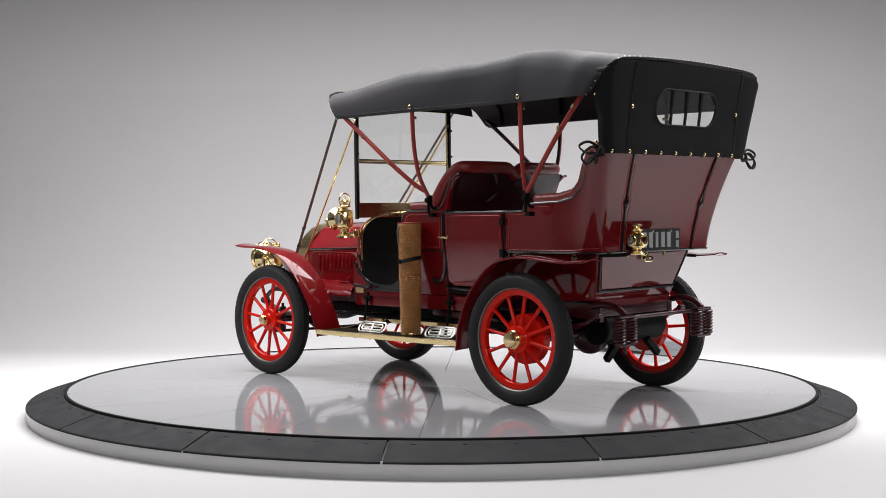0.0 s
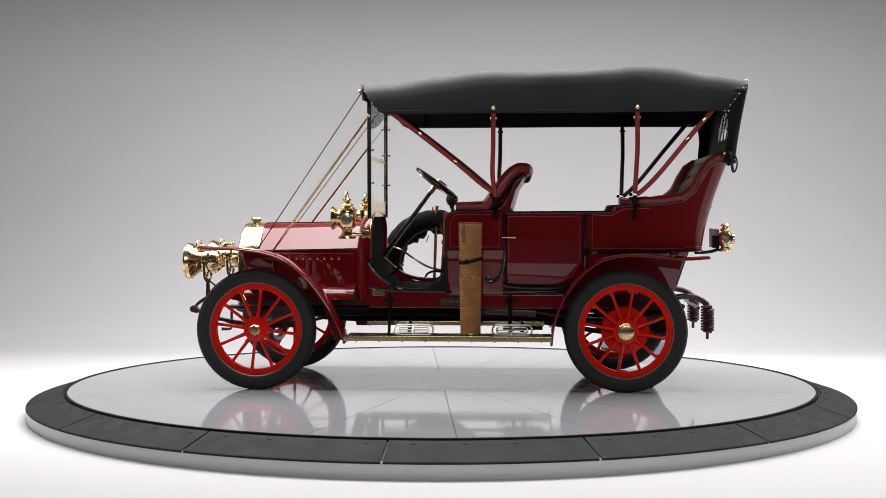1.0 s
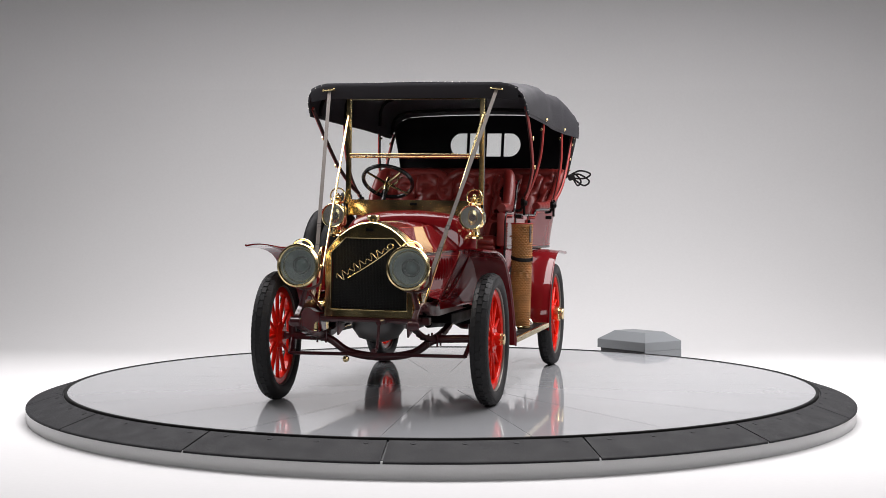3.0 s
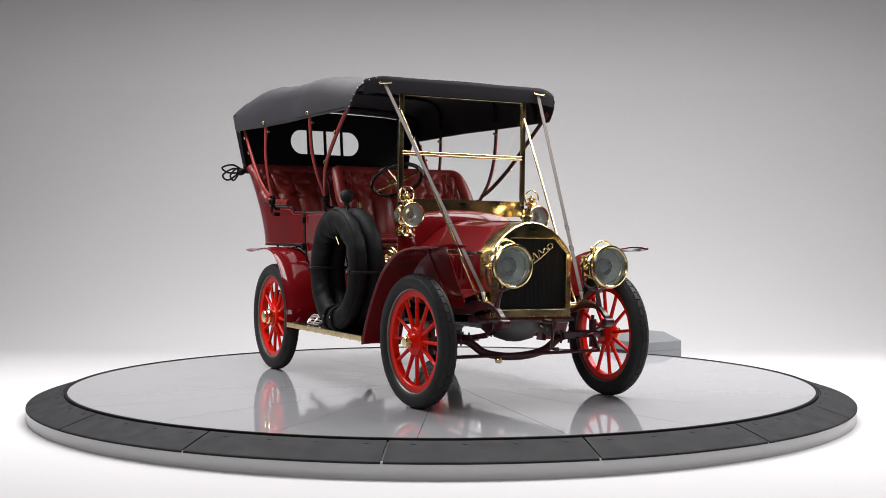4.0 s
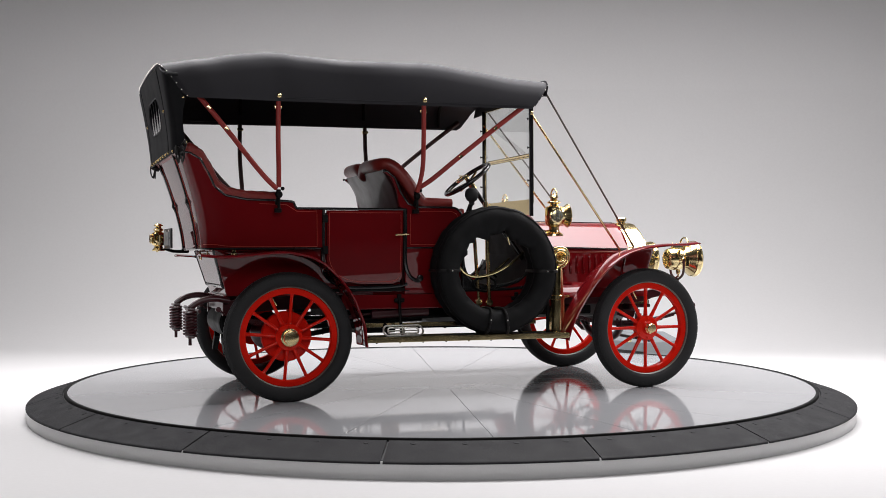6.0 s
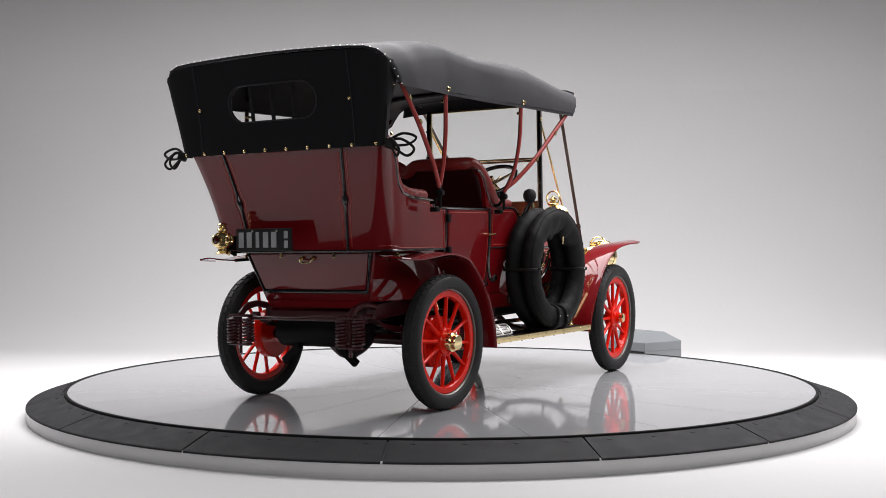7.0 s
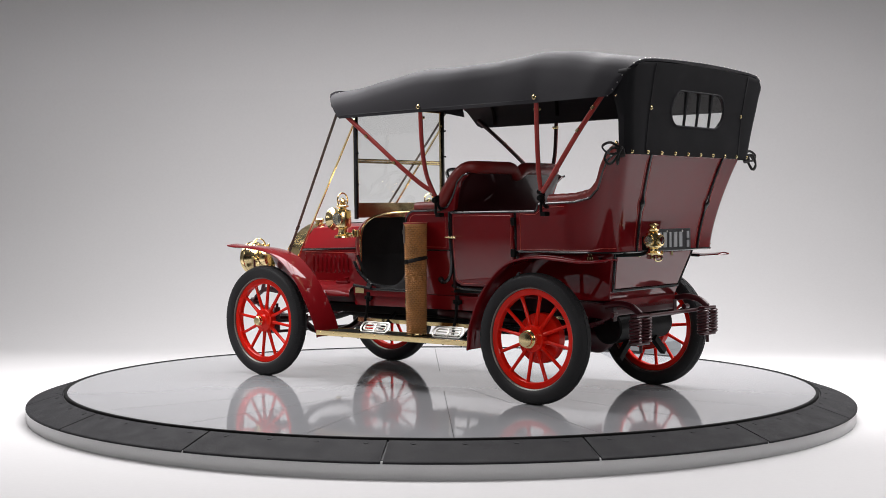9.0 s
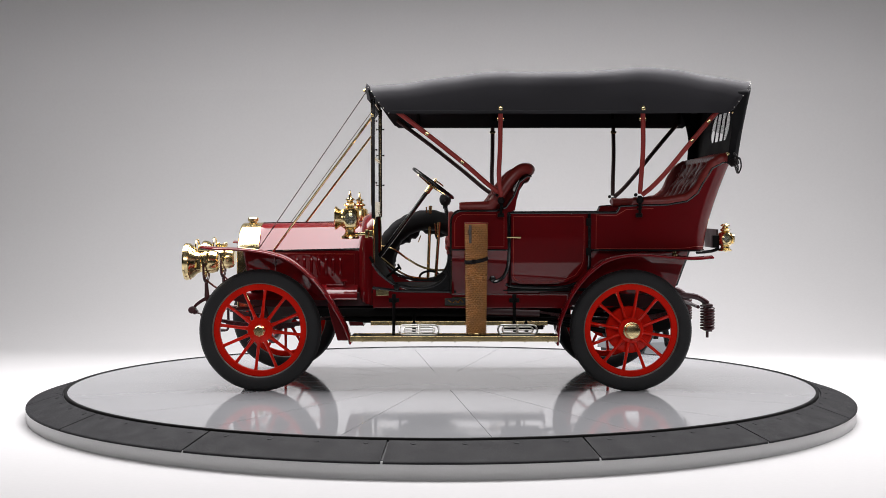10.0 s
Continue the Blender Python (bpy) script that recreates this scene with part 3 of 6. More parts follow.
TUB_BOTTOM = curve_through([(-1.075, 0.588), (-1.35, 0.622), (-1.60, 0.652), (-1.76, 0.668), (-1.85, 0.655), (-1.897, 0.60), (-1.908, 0.50), (-1.910, 0.25), (-1.910, 0)], 8)
TUB_RIM = curve_through([(-1.075, 0.60), (-1.38, 0.648), (-1.68, 0.712), (-1.88, 0.752), (-1.99, 0.768), (-2.058, 0.735), (-2.072, 0.60), (-2.078, 0.30), (-2.080, 0)], 8)


def tub_plan(k):
    """Half plan of the rear tub, k in 0..1 from the door post to the middle of the back: bottom and top points."""
    i = k * (len(TUB_BOTTOM) - 1)
    a = min(int(i), len(TUB_BOTTOM) - 2)
    f = i - a
    return TUB_BOTTOM[a].lerp(TUB_BOTTOM[a + 1], f), TUB_RIM[a].lerp(TUB_RIM[a + 1], f)


def tub_top(x):
    pts = ((-1.0, 1.283), (-1.272, 1.283), (-1.290, 1.328), (-1.40, 1.335), (-1.62, 1.34), (-1.76, 1.365), (-1.83, 1.42), (-1.88, 1.52), (-1.93, 1.60), (-2.0, 1.64), (-2.1, 1.648))
    for (x0, z0), (x1, z1) in zip(pts, pts[1:]):
        if x <= x0 and x >= x1:
            return z0 + (z1 - z0) * (x0 - x) / (x0 - x1)
    return pts[-1][1]


def tub_point(k, v, inset=0.0):
    """A point of the tub's outer side; v goes up from the bottom edge to the rim."""
    lo, hi = tub_plan(k)
    z0, full = 1.011, 1.648
    zt = 1.3
    for _ in range(18):
        uz = (max(0.0, zt - z0) / (full - z0)) ** 1.45
        zt = 0.5 * zt + 0.5 * tub_top(lo.x + (hi.x - lo.x) * min(1, uz))
    z = z0 + (zt - z0) * v
    u = (max(0.0, z - z0) / (full - z0)) ** 1.45
    q = lo.lerp(hi, u).to_2d()
    if inset:
        l2, h2 = tub_plan(min(1, k + 0.01))
        l1, h1 = tub_plan(max(0, k - 0.01))
        d = (l2.lerp(h2, u) - l1.lerp(h1, u)).normalized()
        q += Vector((d.y, -d.x)) * -inset
    return Vector((q.x, q.y, z))


def tub_rows(ks, vs, s, inset=0.0):
    return [[Vector((p.x, s * p.y, p.z)) for p in (tub_point(k, v, inset) for v in vs)] for k in ks]


def rim_path(inset=0.0, k0=0.16, lift=0.0, n=40):
    left = [tub_point(k0 + (1 - k0) * i / n, 1.0, inset) + Vector((0, 0, lift)) for i in range(n + 1)]
    return left + [Vector((p.x, -p.y, p.z)) for p in reversed(left[:-1])]


def body():
    vs = [i / 14 for i in range(15)]
    ks = [i / 150 for i in range(151)]
    rows = tub_rows(ks, vs, 1) + list(reversed(tub_rows(ks, vs, -1)))[1:]
    inner = tub_rows(ks, vs, 1, 0.028) + list(reversed(tub_rows(ks, vs, -1, 0.028)))[1:]
    tub = Shape().grid(rows).grid(inner)
    for a, b in ((0, 0), (14, 14)):
        tub.grid([[rows[i][a], inner[i][b]] for i in range(len(rows))])
    for i in (0, len(rows) - 1):
        tub.grid([rows[i], inner[i]])
    part("rear_tub", tub, MAROON, CAR, "glossy maroon flared rear body", angle=50)
    edge = [tub_point(i / 240, 1.0) for i in range(241)]
    full = edge + [Vector((p.x, -p.y, p.z)) for p in reversed(edge[:-1])]
    part("tub_beading", Shape().tube(full, 0.0085, 8), BLACK, CAR, "black painted beading")
    low = [tub_point(i / 60, 0.0) for i in range(61)]
    part("tub_lower_beading", Shape().tube(low + [Vector((p.x, -p.y, p.z)) for p in reversed(low[:-1])], 0.008, 8), BLACK, CAR, "black painted beading")
    # pinstripe just inside the beading of each side panel
    for s in (1, -1):
        line = [tub_point(0.03, v, -0.0015) for v in [0.04 + 0.9 * i / 8 for i in range(9)]]
        line += [tub_point(0.03 + 0.17 * i / 6, 0.92, -0.0015) for i in range(1, 7)]
        bottom = [tub_point(0.03 + 0.58 * i / 24, 0.045, -0.0015) for i in range(25)]
        part("pinstripe", Shape().tube([(p.x, s * p.y, p.z) for p in line], 0.0022, 6).tube([(p.x, s * p.y, p.z) for p in bottom], 0.0022, 6), STRIPE, CAR)
        # back seam straps with a swelling half way
        yb = 0.42
        best = min(range(400), key=lambda i: abs(tub_point(i / 399, 0.5).y - yb))
        k = best / 399
        strip, rs = [], []
        for i in range(25):
            v = i / 24
            p = tub_point(k, v, -0.003)
            strip.append((p.x, s * p.y, p.z))
            rs.append(0.009 + 0.014 * math.exp(-((v - 0.49) / 0.035) ** 2))
        part("back_seam_strip", Shape().tube(strip, rs, 10), BLACK, CAR, "black painted seam moulding")
        for off in (-0.03, 0.03):
            st = []
            for i in range(25):
                v = 0.04 + 0.9 * i / 24
                p = tub_point(k, v, -0.001)
                q = off * (1 + 0.5 * math.exp(-((v - 0.49) / 0.06) ** 2))
                st.append((p.x, s * p.y + q, p.z))
            part("pinstripe", Shape().tube(st, 0.002, 6), STRIPE, CAR)
    # lower box under the tub and doors
    secs = ((-0.07, 0.556, 0.50), (-0.60, 0.556, 0.50), (-1.05, 0.556, 0.50), (-1.25, 0.548, 0.485), (-1.50, 0.52, 0.455))
    lower = Shape()
    rows = []
    for x, wt, wb in secs:
        rows.append([(x, -wb, 0.685), (x, -wt, 1.012), (x, wt, 1.012), (x, wb, 0.685)])
    rows.append([(-1.715, -0.42, 0.685), (-1.812, -0.515, 1.012), (-1.812, 0.515, 1.012), (-1.715, 0.42, 0.685)])
    lower.grid(rows, close_v=True)
    lower.f += [(0, 1, 2, 3), tuple(len(lower.v) - i for i in (1, 2, 3, 4))]
    part("lower_body", lower, MAROON, CAR, "glossy maroon lower body", bevel=0.008)
    # luggage flap on the back with its black frame and brass handle
    tilt = math.degrees(math.atan2(0.097, 0.327))

    def back(y, z, out=0.0):
        x = -1.715 - 0.097 * (z - 0.685) / 0.327 - out
        return (x, y, z)
    quad = ((-0.475, 0.995), (0.475, 0.995), (0.40, 0.765), (-0.40, 0.765))
    flap = Shape()
    flap.add([back(y, z, 0.0) for y, z in quad] + [back(y, z, 0.012) for y, z in quad], [(0, 1, 2, 3), (7, 6, 5, 4), (0, 1, 5, 4), (1, 2, 6, 5), (2, 3, 7, 6), (3, 0, 4, 7)])
    lid = part("boot_flap", flap, MAROON, CAR, "maroon luggage flap", bevel=0.003)
    part("flap_moulding", Shape().tube([back(-0.49, 1.0, 0.004), back(-0.412, 0.752, 0.004), back(0.412, 0.752, 0.004), back(0.49, 1.0, 0.004)], 0.012, 8), BLACK, lid, "black moulding")
    part("flap_handle", Shape().tube(curve_through([back(0.045, 0.968, 0.012), back(0.045, 0.962, 0.04), back(0.038, 0.942, 0.045), back(0, 0.938, 0.045), back(-0.038, 0.942, 0.045), back(-0.045, 0.962, 0.04), back(-0.045, 0.968, 0.012)], 4), 0.006, 8)
         .box(back(0.045, 0.968, 0.015), (0.008, 0.022, 0.03), None, 0.002).box(back(-0.045, 0.968, 0.015), (0.008, 0.022, 0.03), None, 0.002), BRASS, lid, "brass handle")
    for y in (0.21, -0.21):
        part("flap_hinge", Shape().box(back(y, 0.985, 0.014), (0.008, 0.022, 0.028), None, 0.002), BRASS, lid)
    part("rear_valance", Shape().box((-1.72, 0, 0.655), (0.03, 0.78, 0.075), None, 0.008), MAROON, CAR)
    for s in (1, -1):
        # front seat side panel
        o = front_seat_outline()
        upper = [(-0.07, 1.012)] + o[1:-1] + [(-0.485, 1.012)]
        part("front_seat_side", side_plate(upper, 0.555, 0.59, s), MAROON, CAR, "glossy maroon front seat side", bevel=0.004)
        low = [(-0.07, 0.69), (-0.07, 1.011), (-0.485, 1.011), (-0.485, 0.69)]
        part("front_seat_lower_side", curved_panel(low, 0.55, 0.588, s, lambda z: 0.052 * (1.012 - z) / 0.32, 8), MAROON, CAR, "glossy maroon panel leaning in to the sill")
        edge_strip(o[0:15], 0.0085, 0.588, s, BLACK, "seat_beading", "black painted beading")
        edge_strip([(-0.07, 1.013), (-0.30, 1.012), (-0.485, 1.012)], 0.006, 0.590, s, BLACK, "waist_moulding")
        edge_strip([(-0.098, 1.035), (-0.098, 1.21), (-0.115, 1.25), (-0.15, 1.268), (-0.40, 1.268)], 0.002, 0.5905, s, STRIPE, "pinstripe")
        edge_strip([(-0.098, 1.035), (-0.455, 1.035), (-0.455, 1.25)], 0.002, 0.5905, s, STRIPE, "pinstripe")
        # door
        d = [(-0.508, 1.272), (-1.052, 1.272), (-1.052, 0.93), (-1.035, 0.87), (-0.99, 0.81), (-0.91, 0.775), (-0.80, 0.762), (-0.57, 0.762), (-0.53, 0.772), (-0.508, 0.80)]
        door = part("door", curved_panel(d, 0.565, 0.592, s, tuck), MAROON, CAR, "glossy maroon rear door with red pinstripe", angle=30)
        ring = [(p[0] * 1.0 + (0.016 if p[0] < -0.8 else -0.016) * 1.0, p[1] + (-0.016 if p[1] > 1 else 0.016)) for p in d]
        part("pinstripe", Shape().tube([(q.x, s * (0.5925 - tuck(q.z)), q.z) for q in beads([(p[0], 0, p[1]) for p in ring + ring[:1]], 0.03)], 0.002, 6, closed=True), STRIPE, door)
        part("door_handle", Shape().tube([(-0.53, s * 0.59, 1.105), (-0.53, s * 0.622, 1.105)], 0.008, 8).tube([(-0.475, s * 0.625, 1.106), (-0.575, s * 0.625, 1.104)], [0.006, 0.009], 8), BRASS, door, "brass lever handle")
        for z in (1.215, 1.00):
            part("door_hinge", Shape().box((-1.068, s * 0.605, z), (0.036, 0.02, 0.055), None, 0.004), IRON, door)
        # black mouldings round the door: front post with a scroll foot, sweep under the door, hinge post
        post = curve_through([(-0.490, 1.283), (-0.492, 1.05), (-0.485, 0.90), (-0.455, 0.82), (-0.41, 0.785), (-0.375, 0.782)], 6)
        edge_strip([(p.x, p.y) for p in post], 0.015, 0.586, s, BLACK, "door_post_moulding", "black moulding with scroll foot", tucked=True)
        part("scroll_end", Shape().lathe([(0.0, -0.02), (0.02, -0.016), (0.026, 0), (0.02, 0.016), (0, 0.02)], (-0.375, s * 0.552, 0.80), "y", 16), BLACK, CAR)
        sweep = curve_through([(-0.47, 0.76), (-0.55, 0.742), (-0.80, 0.735), (-0.93, 0.748), (-1.02, 0.79), (-1.07, 0.86), (-1.078, 1.0), (-1.075, 1.283)], 6)
        edge_strip([(p.x, p.y) for p in sweep], 0.013, 0.585, s, BLACK, "door_sweep_moulding", "black moulding", tucked=True)
        edge_strip([(-0.485, 1.280), (-1.28, 1.284)], 0.009, 0.588, s, BLACK, "top_rail")
        edge_strip([(-0.72, 0.695), (-0.98, 0.695)], 0.008, 0.556, s, CHASSIS, "door_step_bead")
        # sill
        part("sill", Shape().box((-0.22, s * 0.525, 0.635), (1.44, 0.055, 0.102), None, 0.008), MAROON, CAR, "maroon body sill")
        part("front_sill", Shape().slab([(0.50, 0.66), (0.50, 0.895), (0.455, 0.83), (0.36, 0.755), (0.25, 0.72), (-0.08, 0.712), (-0.08, 0.66)], s * 0.53, s * 0.565), MAROON, CAR)
        lip = curve_through([(0.50, 0.915), (0.46, 0.85), (0.36, 0.77), (0.22, 0.735), (0.08, 0.74), (-0.01, 0.79), (-0.05, 0.87), (-0.06, 0.98)], 6)
        edge_strip([(p.x, p.y) for p in lip], 0.013, 0.555, s, BLACK, "step_lip", "black curved step edging")
        part("corner_gusset", Shape().slab([(-0.075, 0.70), (-0.075, 0.985), (-0.062, 0.98), (-0.045, 0.87), (-0.005, 0.795), (0.08, 0.738), (0.22, 0.73), (0.22, 0.70)], s * 0.535, s * 0.566), BLACK, CAR, "black curved body corner")
        edge_strip([(0.50, 0.735), (0.30, 0.712), (-0.07, 0.708)], 0.012, 0.565, s, BLACK, "sill_moulding")
        # hanger irons of the running board
        for x in (0.345, -0.532):
            ir = Shape().box((x, s * 0.565, 0.645), (0.075, 0.02, 0.03), None, 0.008).box((x, s * 0.565, 0.655), (0.03, 0.022, 0.07), None, 0.008)
            ir.tube([(x, s * 0.575, 0.65), (x, s * 0.58, 0.56), (x, s * 0.62, 0.42), (x, s * 0.66, 0.40)], 0.011, 8)
            part("running_board_iron", ir, IRON, CAR, "black forged bracket")
        part("name_plate", Shape().box((-0.105, s * 0.556, 0.635), (0.16, 0.006, 0.064), None, 0.002), PLATE, CAR, "small black name plate with brass script")
        part("plate_frame", Shape().tube([(-0.183, s * 0.560, 0.605), (-0.027, s * 0.560, 0.605), (-0.027, s * 0.560, 0.665), (-0.183, s * 0.560, 0.665)], 0.0045, 6, closed=True)
             .tube(curve_through([(-0.16, s * 0.560, 0.628), (-0.135, s * 0.560, 0.648), (-0.12, s * 0.560, 0.628), (-0.10, s * 0.560, 0.642), (-0.08, s * 0.560, 0.626), (-0.05, s * 0.560, 0.645)], 4), 0.0055, 6), BRASS, CAR)
        part("maker_plate", Shape().box((0.43, s * 0.572, 0.70), (0.092, 0.004, 0.042), None, 0.001), BRASS, CAR, "small brass plate")
        if s > 0:
            part("floor_edge_scroll", Shape().lathe([(0.0, -0.014), (0.022, -0.012), (0.022, 0.012), (0, 0.014)], (0.325, 0.572, 0.742), "y", 16), BLACK, CAR)
    part("floor_boards", Shape().box((0.2, 0, 0.705), (0.62, 1.08, 0.02)).box((-0.8, 0, 0.72), (0.7, 1.08, 0.02)), DARK, CAR, "dark rubber-covered floor")
    part("toe_board", Shape().box((0.45, 0, 0.82), (0.02, 1.0, 0.32), pose(0, 0, 0, 0, 28, 0)), DARK, CAR, "dark toe board")
    part("front_seat_riser", Shape().box((-0.08, 0, 0.84), (0.03, 1.1, 0.30), None, 0.004), MAROON, CAR, "maroon panel below the front seat")
    hatch = arc(-0.06, 0.80, 0.075, 270, 180, 8) + arc(-0.02, 0.785, 0.115, 180, 90, 8) + arc(0.40, 0.815, 0.085, 90, 0, 8) + arc(0.42, 0.79, 0.065, 0, -90, 8)
    flap2 = part("riser_hatch", Shape().slab(hatch, -0.064, -0.056, "yz"), WOOD, CAR, "oak hatch panel", bevel=0.003)
    part("hatch_beading", Shape().tube([(-0.056, y, z) for y, z in hatch], 0.006, 8, closed=True), BLACK, flap2)
    part("hatch_catch", Shape().lathe([(0.012, 0.0), (0.012, 0.006), (0, 0.008)], (-0.056, 0.19, 0.862), "x", 14), BRASS, flap2)
    # seat back lies in shadow; that shadow is put into its dark red colour
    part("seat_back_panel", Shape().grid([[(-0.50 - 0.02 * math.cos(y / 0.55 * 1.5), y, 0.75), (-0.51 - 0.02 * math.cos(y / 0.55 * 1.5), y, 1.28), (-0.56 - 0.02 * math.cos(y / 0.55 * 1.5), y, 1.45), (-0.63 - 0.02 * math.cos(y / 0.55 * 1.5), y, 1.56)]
                                          for y in [-0.56 + 1.12 * i / 24 for i in range(25)]]), BACKSHADE, CAR, "glossy back of the front seat, coloured dark for its shadow", solid=0.02)


body()


def tuft(u, v, nu, nv):
    """Relief of buttoned leather: upright pleats below, staggered buttons and diagonal folds above."""
    w = u * nu
    pleat = abs(math.sin(math.pi * w)) ** 0.55
    top = min(1.0, max(0.0, (v - 0.62) / 0.12))
    # diamond folds between staggered buttons
    q = v * 7.0
    d1, d2 = abs(math.sin(math.pi * (w + q) / 2)), abs(math.sin(math.pi * (w - q) / 2))
    diamond = min(d1, d2) ** 0.5 * 1.1
    h = pleat * (1 - top) + (0.40 * diamond + 0.60 * pleat) * top
    row = round(v * nv * 2) / (nv * 2)
    off = 0.5 if round(v * nv * 2) % 2 else 0.0
    du, dv = (w - off) - round(w - off), (v - row) * 7
    if row > 0.6:
        h -= 0.75 * math.exp(-(du * du * 22 + dv * dv * 22))
    return h


def seats():
    # rear seat back lining the tub
    n, nv = 420, 56
    rows = []
    for i in range(n + 1):
        u = i / n
        k = 0.20 + 0.80 * (1 - abs(2 * u - 1))
        s = 1 if u < 0.5 else -1
        row = []
        lo, hi = tub_plan(min(1, k))
        rim = tub_point(min(1, k), 1.0).z
        zt = rim + 0.02
        for j in range(nv + 1):
            v = j / nv
            z = 1.02 + (zt - 1.02) * v
            uu = ((z - 1.011) / 0.637) ** 1.45
            depth = 0.17 - 0.11 * v ** 2 + 0.055 * tuft(u, v, 20, 3) - 0.015
            vv = max(0.0, (z - 1.011) / max(0.05, (rim - 1.011)))
            p = tub_point(min(1, k), min(1.0, vv), depth)
            row.append((p.x, s * p.y, z))
        rows.append(row)
    back = Shape().grid(rows)
    part("rear_seat_back", back, LEATHER, CAR, "deep-buttoned red leather seat back", angle=80)
    roll = rim_path(0.028, 0.135, 0.024, 110)
    rs = []
    for i, p in enumerate(roll):
        t = i / (len(roll) - 1)
        rs.append(0.036 + 0.012 * max(0, 1 - abs(2 * t - 1) * 1.1) + 0.0015 * math.sin(i * 1.3))
    part("rear_seat_roll", Shape().tube(roll, rs, 14), LEATHER, CAR, "padded red leather edge roll", angle=80)
    part("rear_seat_cushion", cushion(-1.42, -1.80, 0.50, 0.98, 1.10, 12), LEATHER, CAR, "red leather seat cushion", angle=80)
    part("rear_seat_base", Shape().box((-1.54, 0, 0.87), (0.26, 0.78, 0.24), None, 0.01), DARK, CAR)
    # front seat
    plan = curve_through([(-0.14, 0.545), (-0.30, 0.55), (-0.42, 0.545), (-0.51, 0.50), (-0.545, 0.40), (-0.55, 0.2), (-0.55, 0)], 10)

    def crest(x, y):
        t = min(1, max(0, (-x - 0.34) / 0.17))
        z = 1.325 + 0.275 * t * t * (3 - 2 * t)
        return z - 0.05 * math.exp(-(y / 0.05) ** 2)

    def fs(k, v, depth):
        i = k * (len(plan) - 1)
        a = min(int(i), len(plan) - 2)
        p = plan[a].lerp(plan[a + 1], i - a)
        d = (plan[a + 1] - plan[a]).normalized()
        z = 1.02 + (crest(p.x, p.y) - 1.02) * v
        lean = max(0, (z - 1.15) / 0.45) ** 1.3
        x = p.x - 0.10 * lean * min(1, max(0, (-p.x - 0.34) / 0.17))
        return Vector((x, p.y, z)) + Vector((-d.y, d.x, 0)) * (-depth)
    rows = []
    n = 360
    for i in range(n + 1):
        u = i / n
        k = 1 - abs(2 * u - 1)
        s = 1 if u < 0.5 else -1
        row = []
        for j in range(nv + 1):
            v = j / nv
            p = fs(k, v, -(0.12 - 0.07 * v ** 2 + 0.052 * tuft(u, v, 15, 3) - 0.02))
            row.append((p.x, s * p.y, p.z))
        rows.append(row)
    part("front_seat_back", Shape().grid(rows), LEATHER, CAR, "deep-buttoned red leather seat back", angle=80)
    left = [fs(i / 40, 1.0, 0.0) for i in range(41)]
    edge = left + [Vector((p.x, -p.y, p.z)) for p in reversed(left[:-1])]
    rs = [0.034 + 0.012 * min(1, i / 12, (len(edge) - 1 - i) / 12) for i in range(len(edge))]
    part("front_seat_roll", Shape().tube(edge, rs, 14), LEATHER, CAR, "padded red leather edge roll", angle=80)
    part("front_seat_cushion", cushion(-0.06, -0.46, 0.52, 0.99, 1.11, 12), LEATHER, CAR, "red leather bench cushion", angle=80)
    for y0, y1 in ((-0.505, -0.012), (0.012, 0.505)):
        for z, r in ((1.024, 0.024), (1.066, 0.026)):
            ys = [y0 + (y1 - y0) * i / 16 for i in range(17)]
            part("cushion_roll", Shape().tube([(-0.052, y, z) for y in ys], [r * (0.55 if i in (0, 16) else 1 + 0.04 * math.sin(i * 2.1)) for i in range(17)], 12), LEATHER, CAR)
    band = part("seat_front_band", Shape().box((-0.052, 0, 0.985), (0.018, 1.06, 0.034), None, 0.006), LEATHER, CAR, "studded red leather band under the cushion")
    for k in range(17):
        part("band_stud", Shape().lathe([(0.006, 0.0), (0.005, 0.004), (0, 0.006)], (-0.0435, -0.50 + k * 0.0625, 0.985), "x", 8), BRASS, band)
    for s in (1, -1):
        part("seat_front_facing", Shape().box((-0.072, s * 0.555, 1.16), (0.045, 0.06, 0.26), None, 0.02), LEATHER, CAR, "studded red leather arm facing")


def cushion(x0, x1, w, z0, z1, pleats):
    s = Shape()
    rows = []
    n = 80
    for i in range(n + 1):
        y = -w + 2 * w * i / n
        e = min(1, (w - abs(y)) / 0.05)
        e = math.sqrt(max(0, 1 - (1 - e) ** 2))
        ring = []
        for x, z in ((x1, z0), (x0 + 0.01, z0), (x0 + 0.018, z0 + 0.03), (x0 + 0.006, z0 + 0.05), (x0 + 0.02, z0 + 0.085), (x0 - 0.02, z1 - 0.008), (x0 - 0.08, z1), ((x0 + x1) / 2, z1 - 0.01), (x1, z1 - 0.02)):
            zz = z0 + (z - z0) * (0.55 + 0.45 * e) + (0.006 * abs(math.sin(math.pi * i / n * pleats)) if z > z0 + 0.09 else 0)
            ring.append((x, y, zz))
        rows.append(ring)
    return s.grid(rows, close_v=True)


seats()


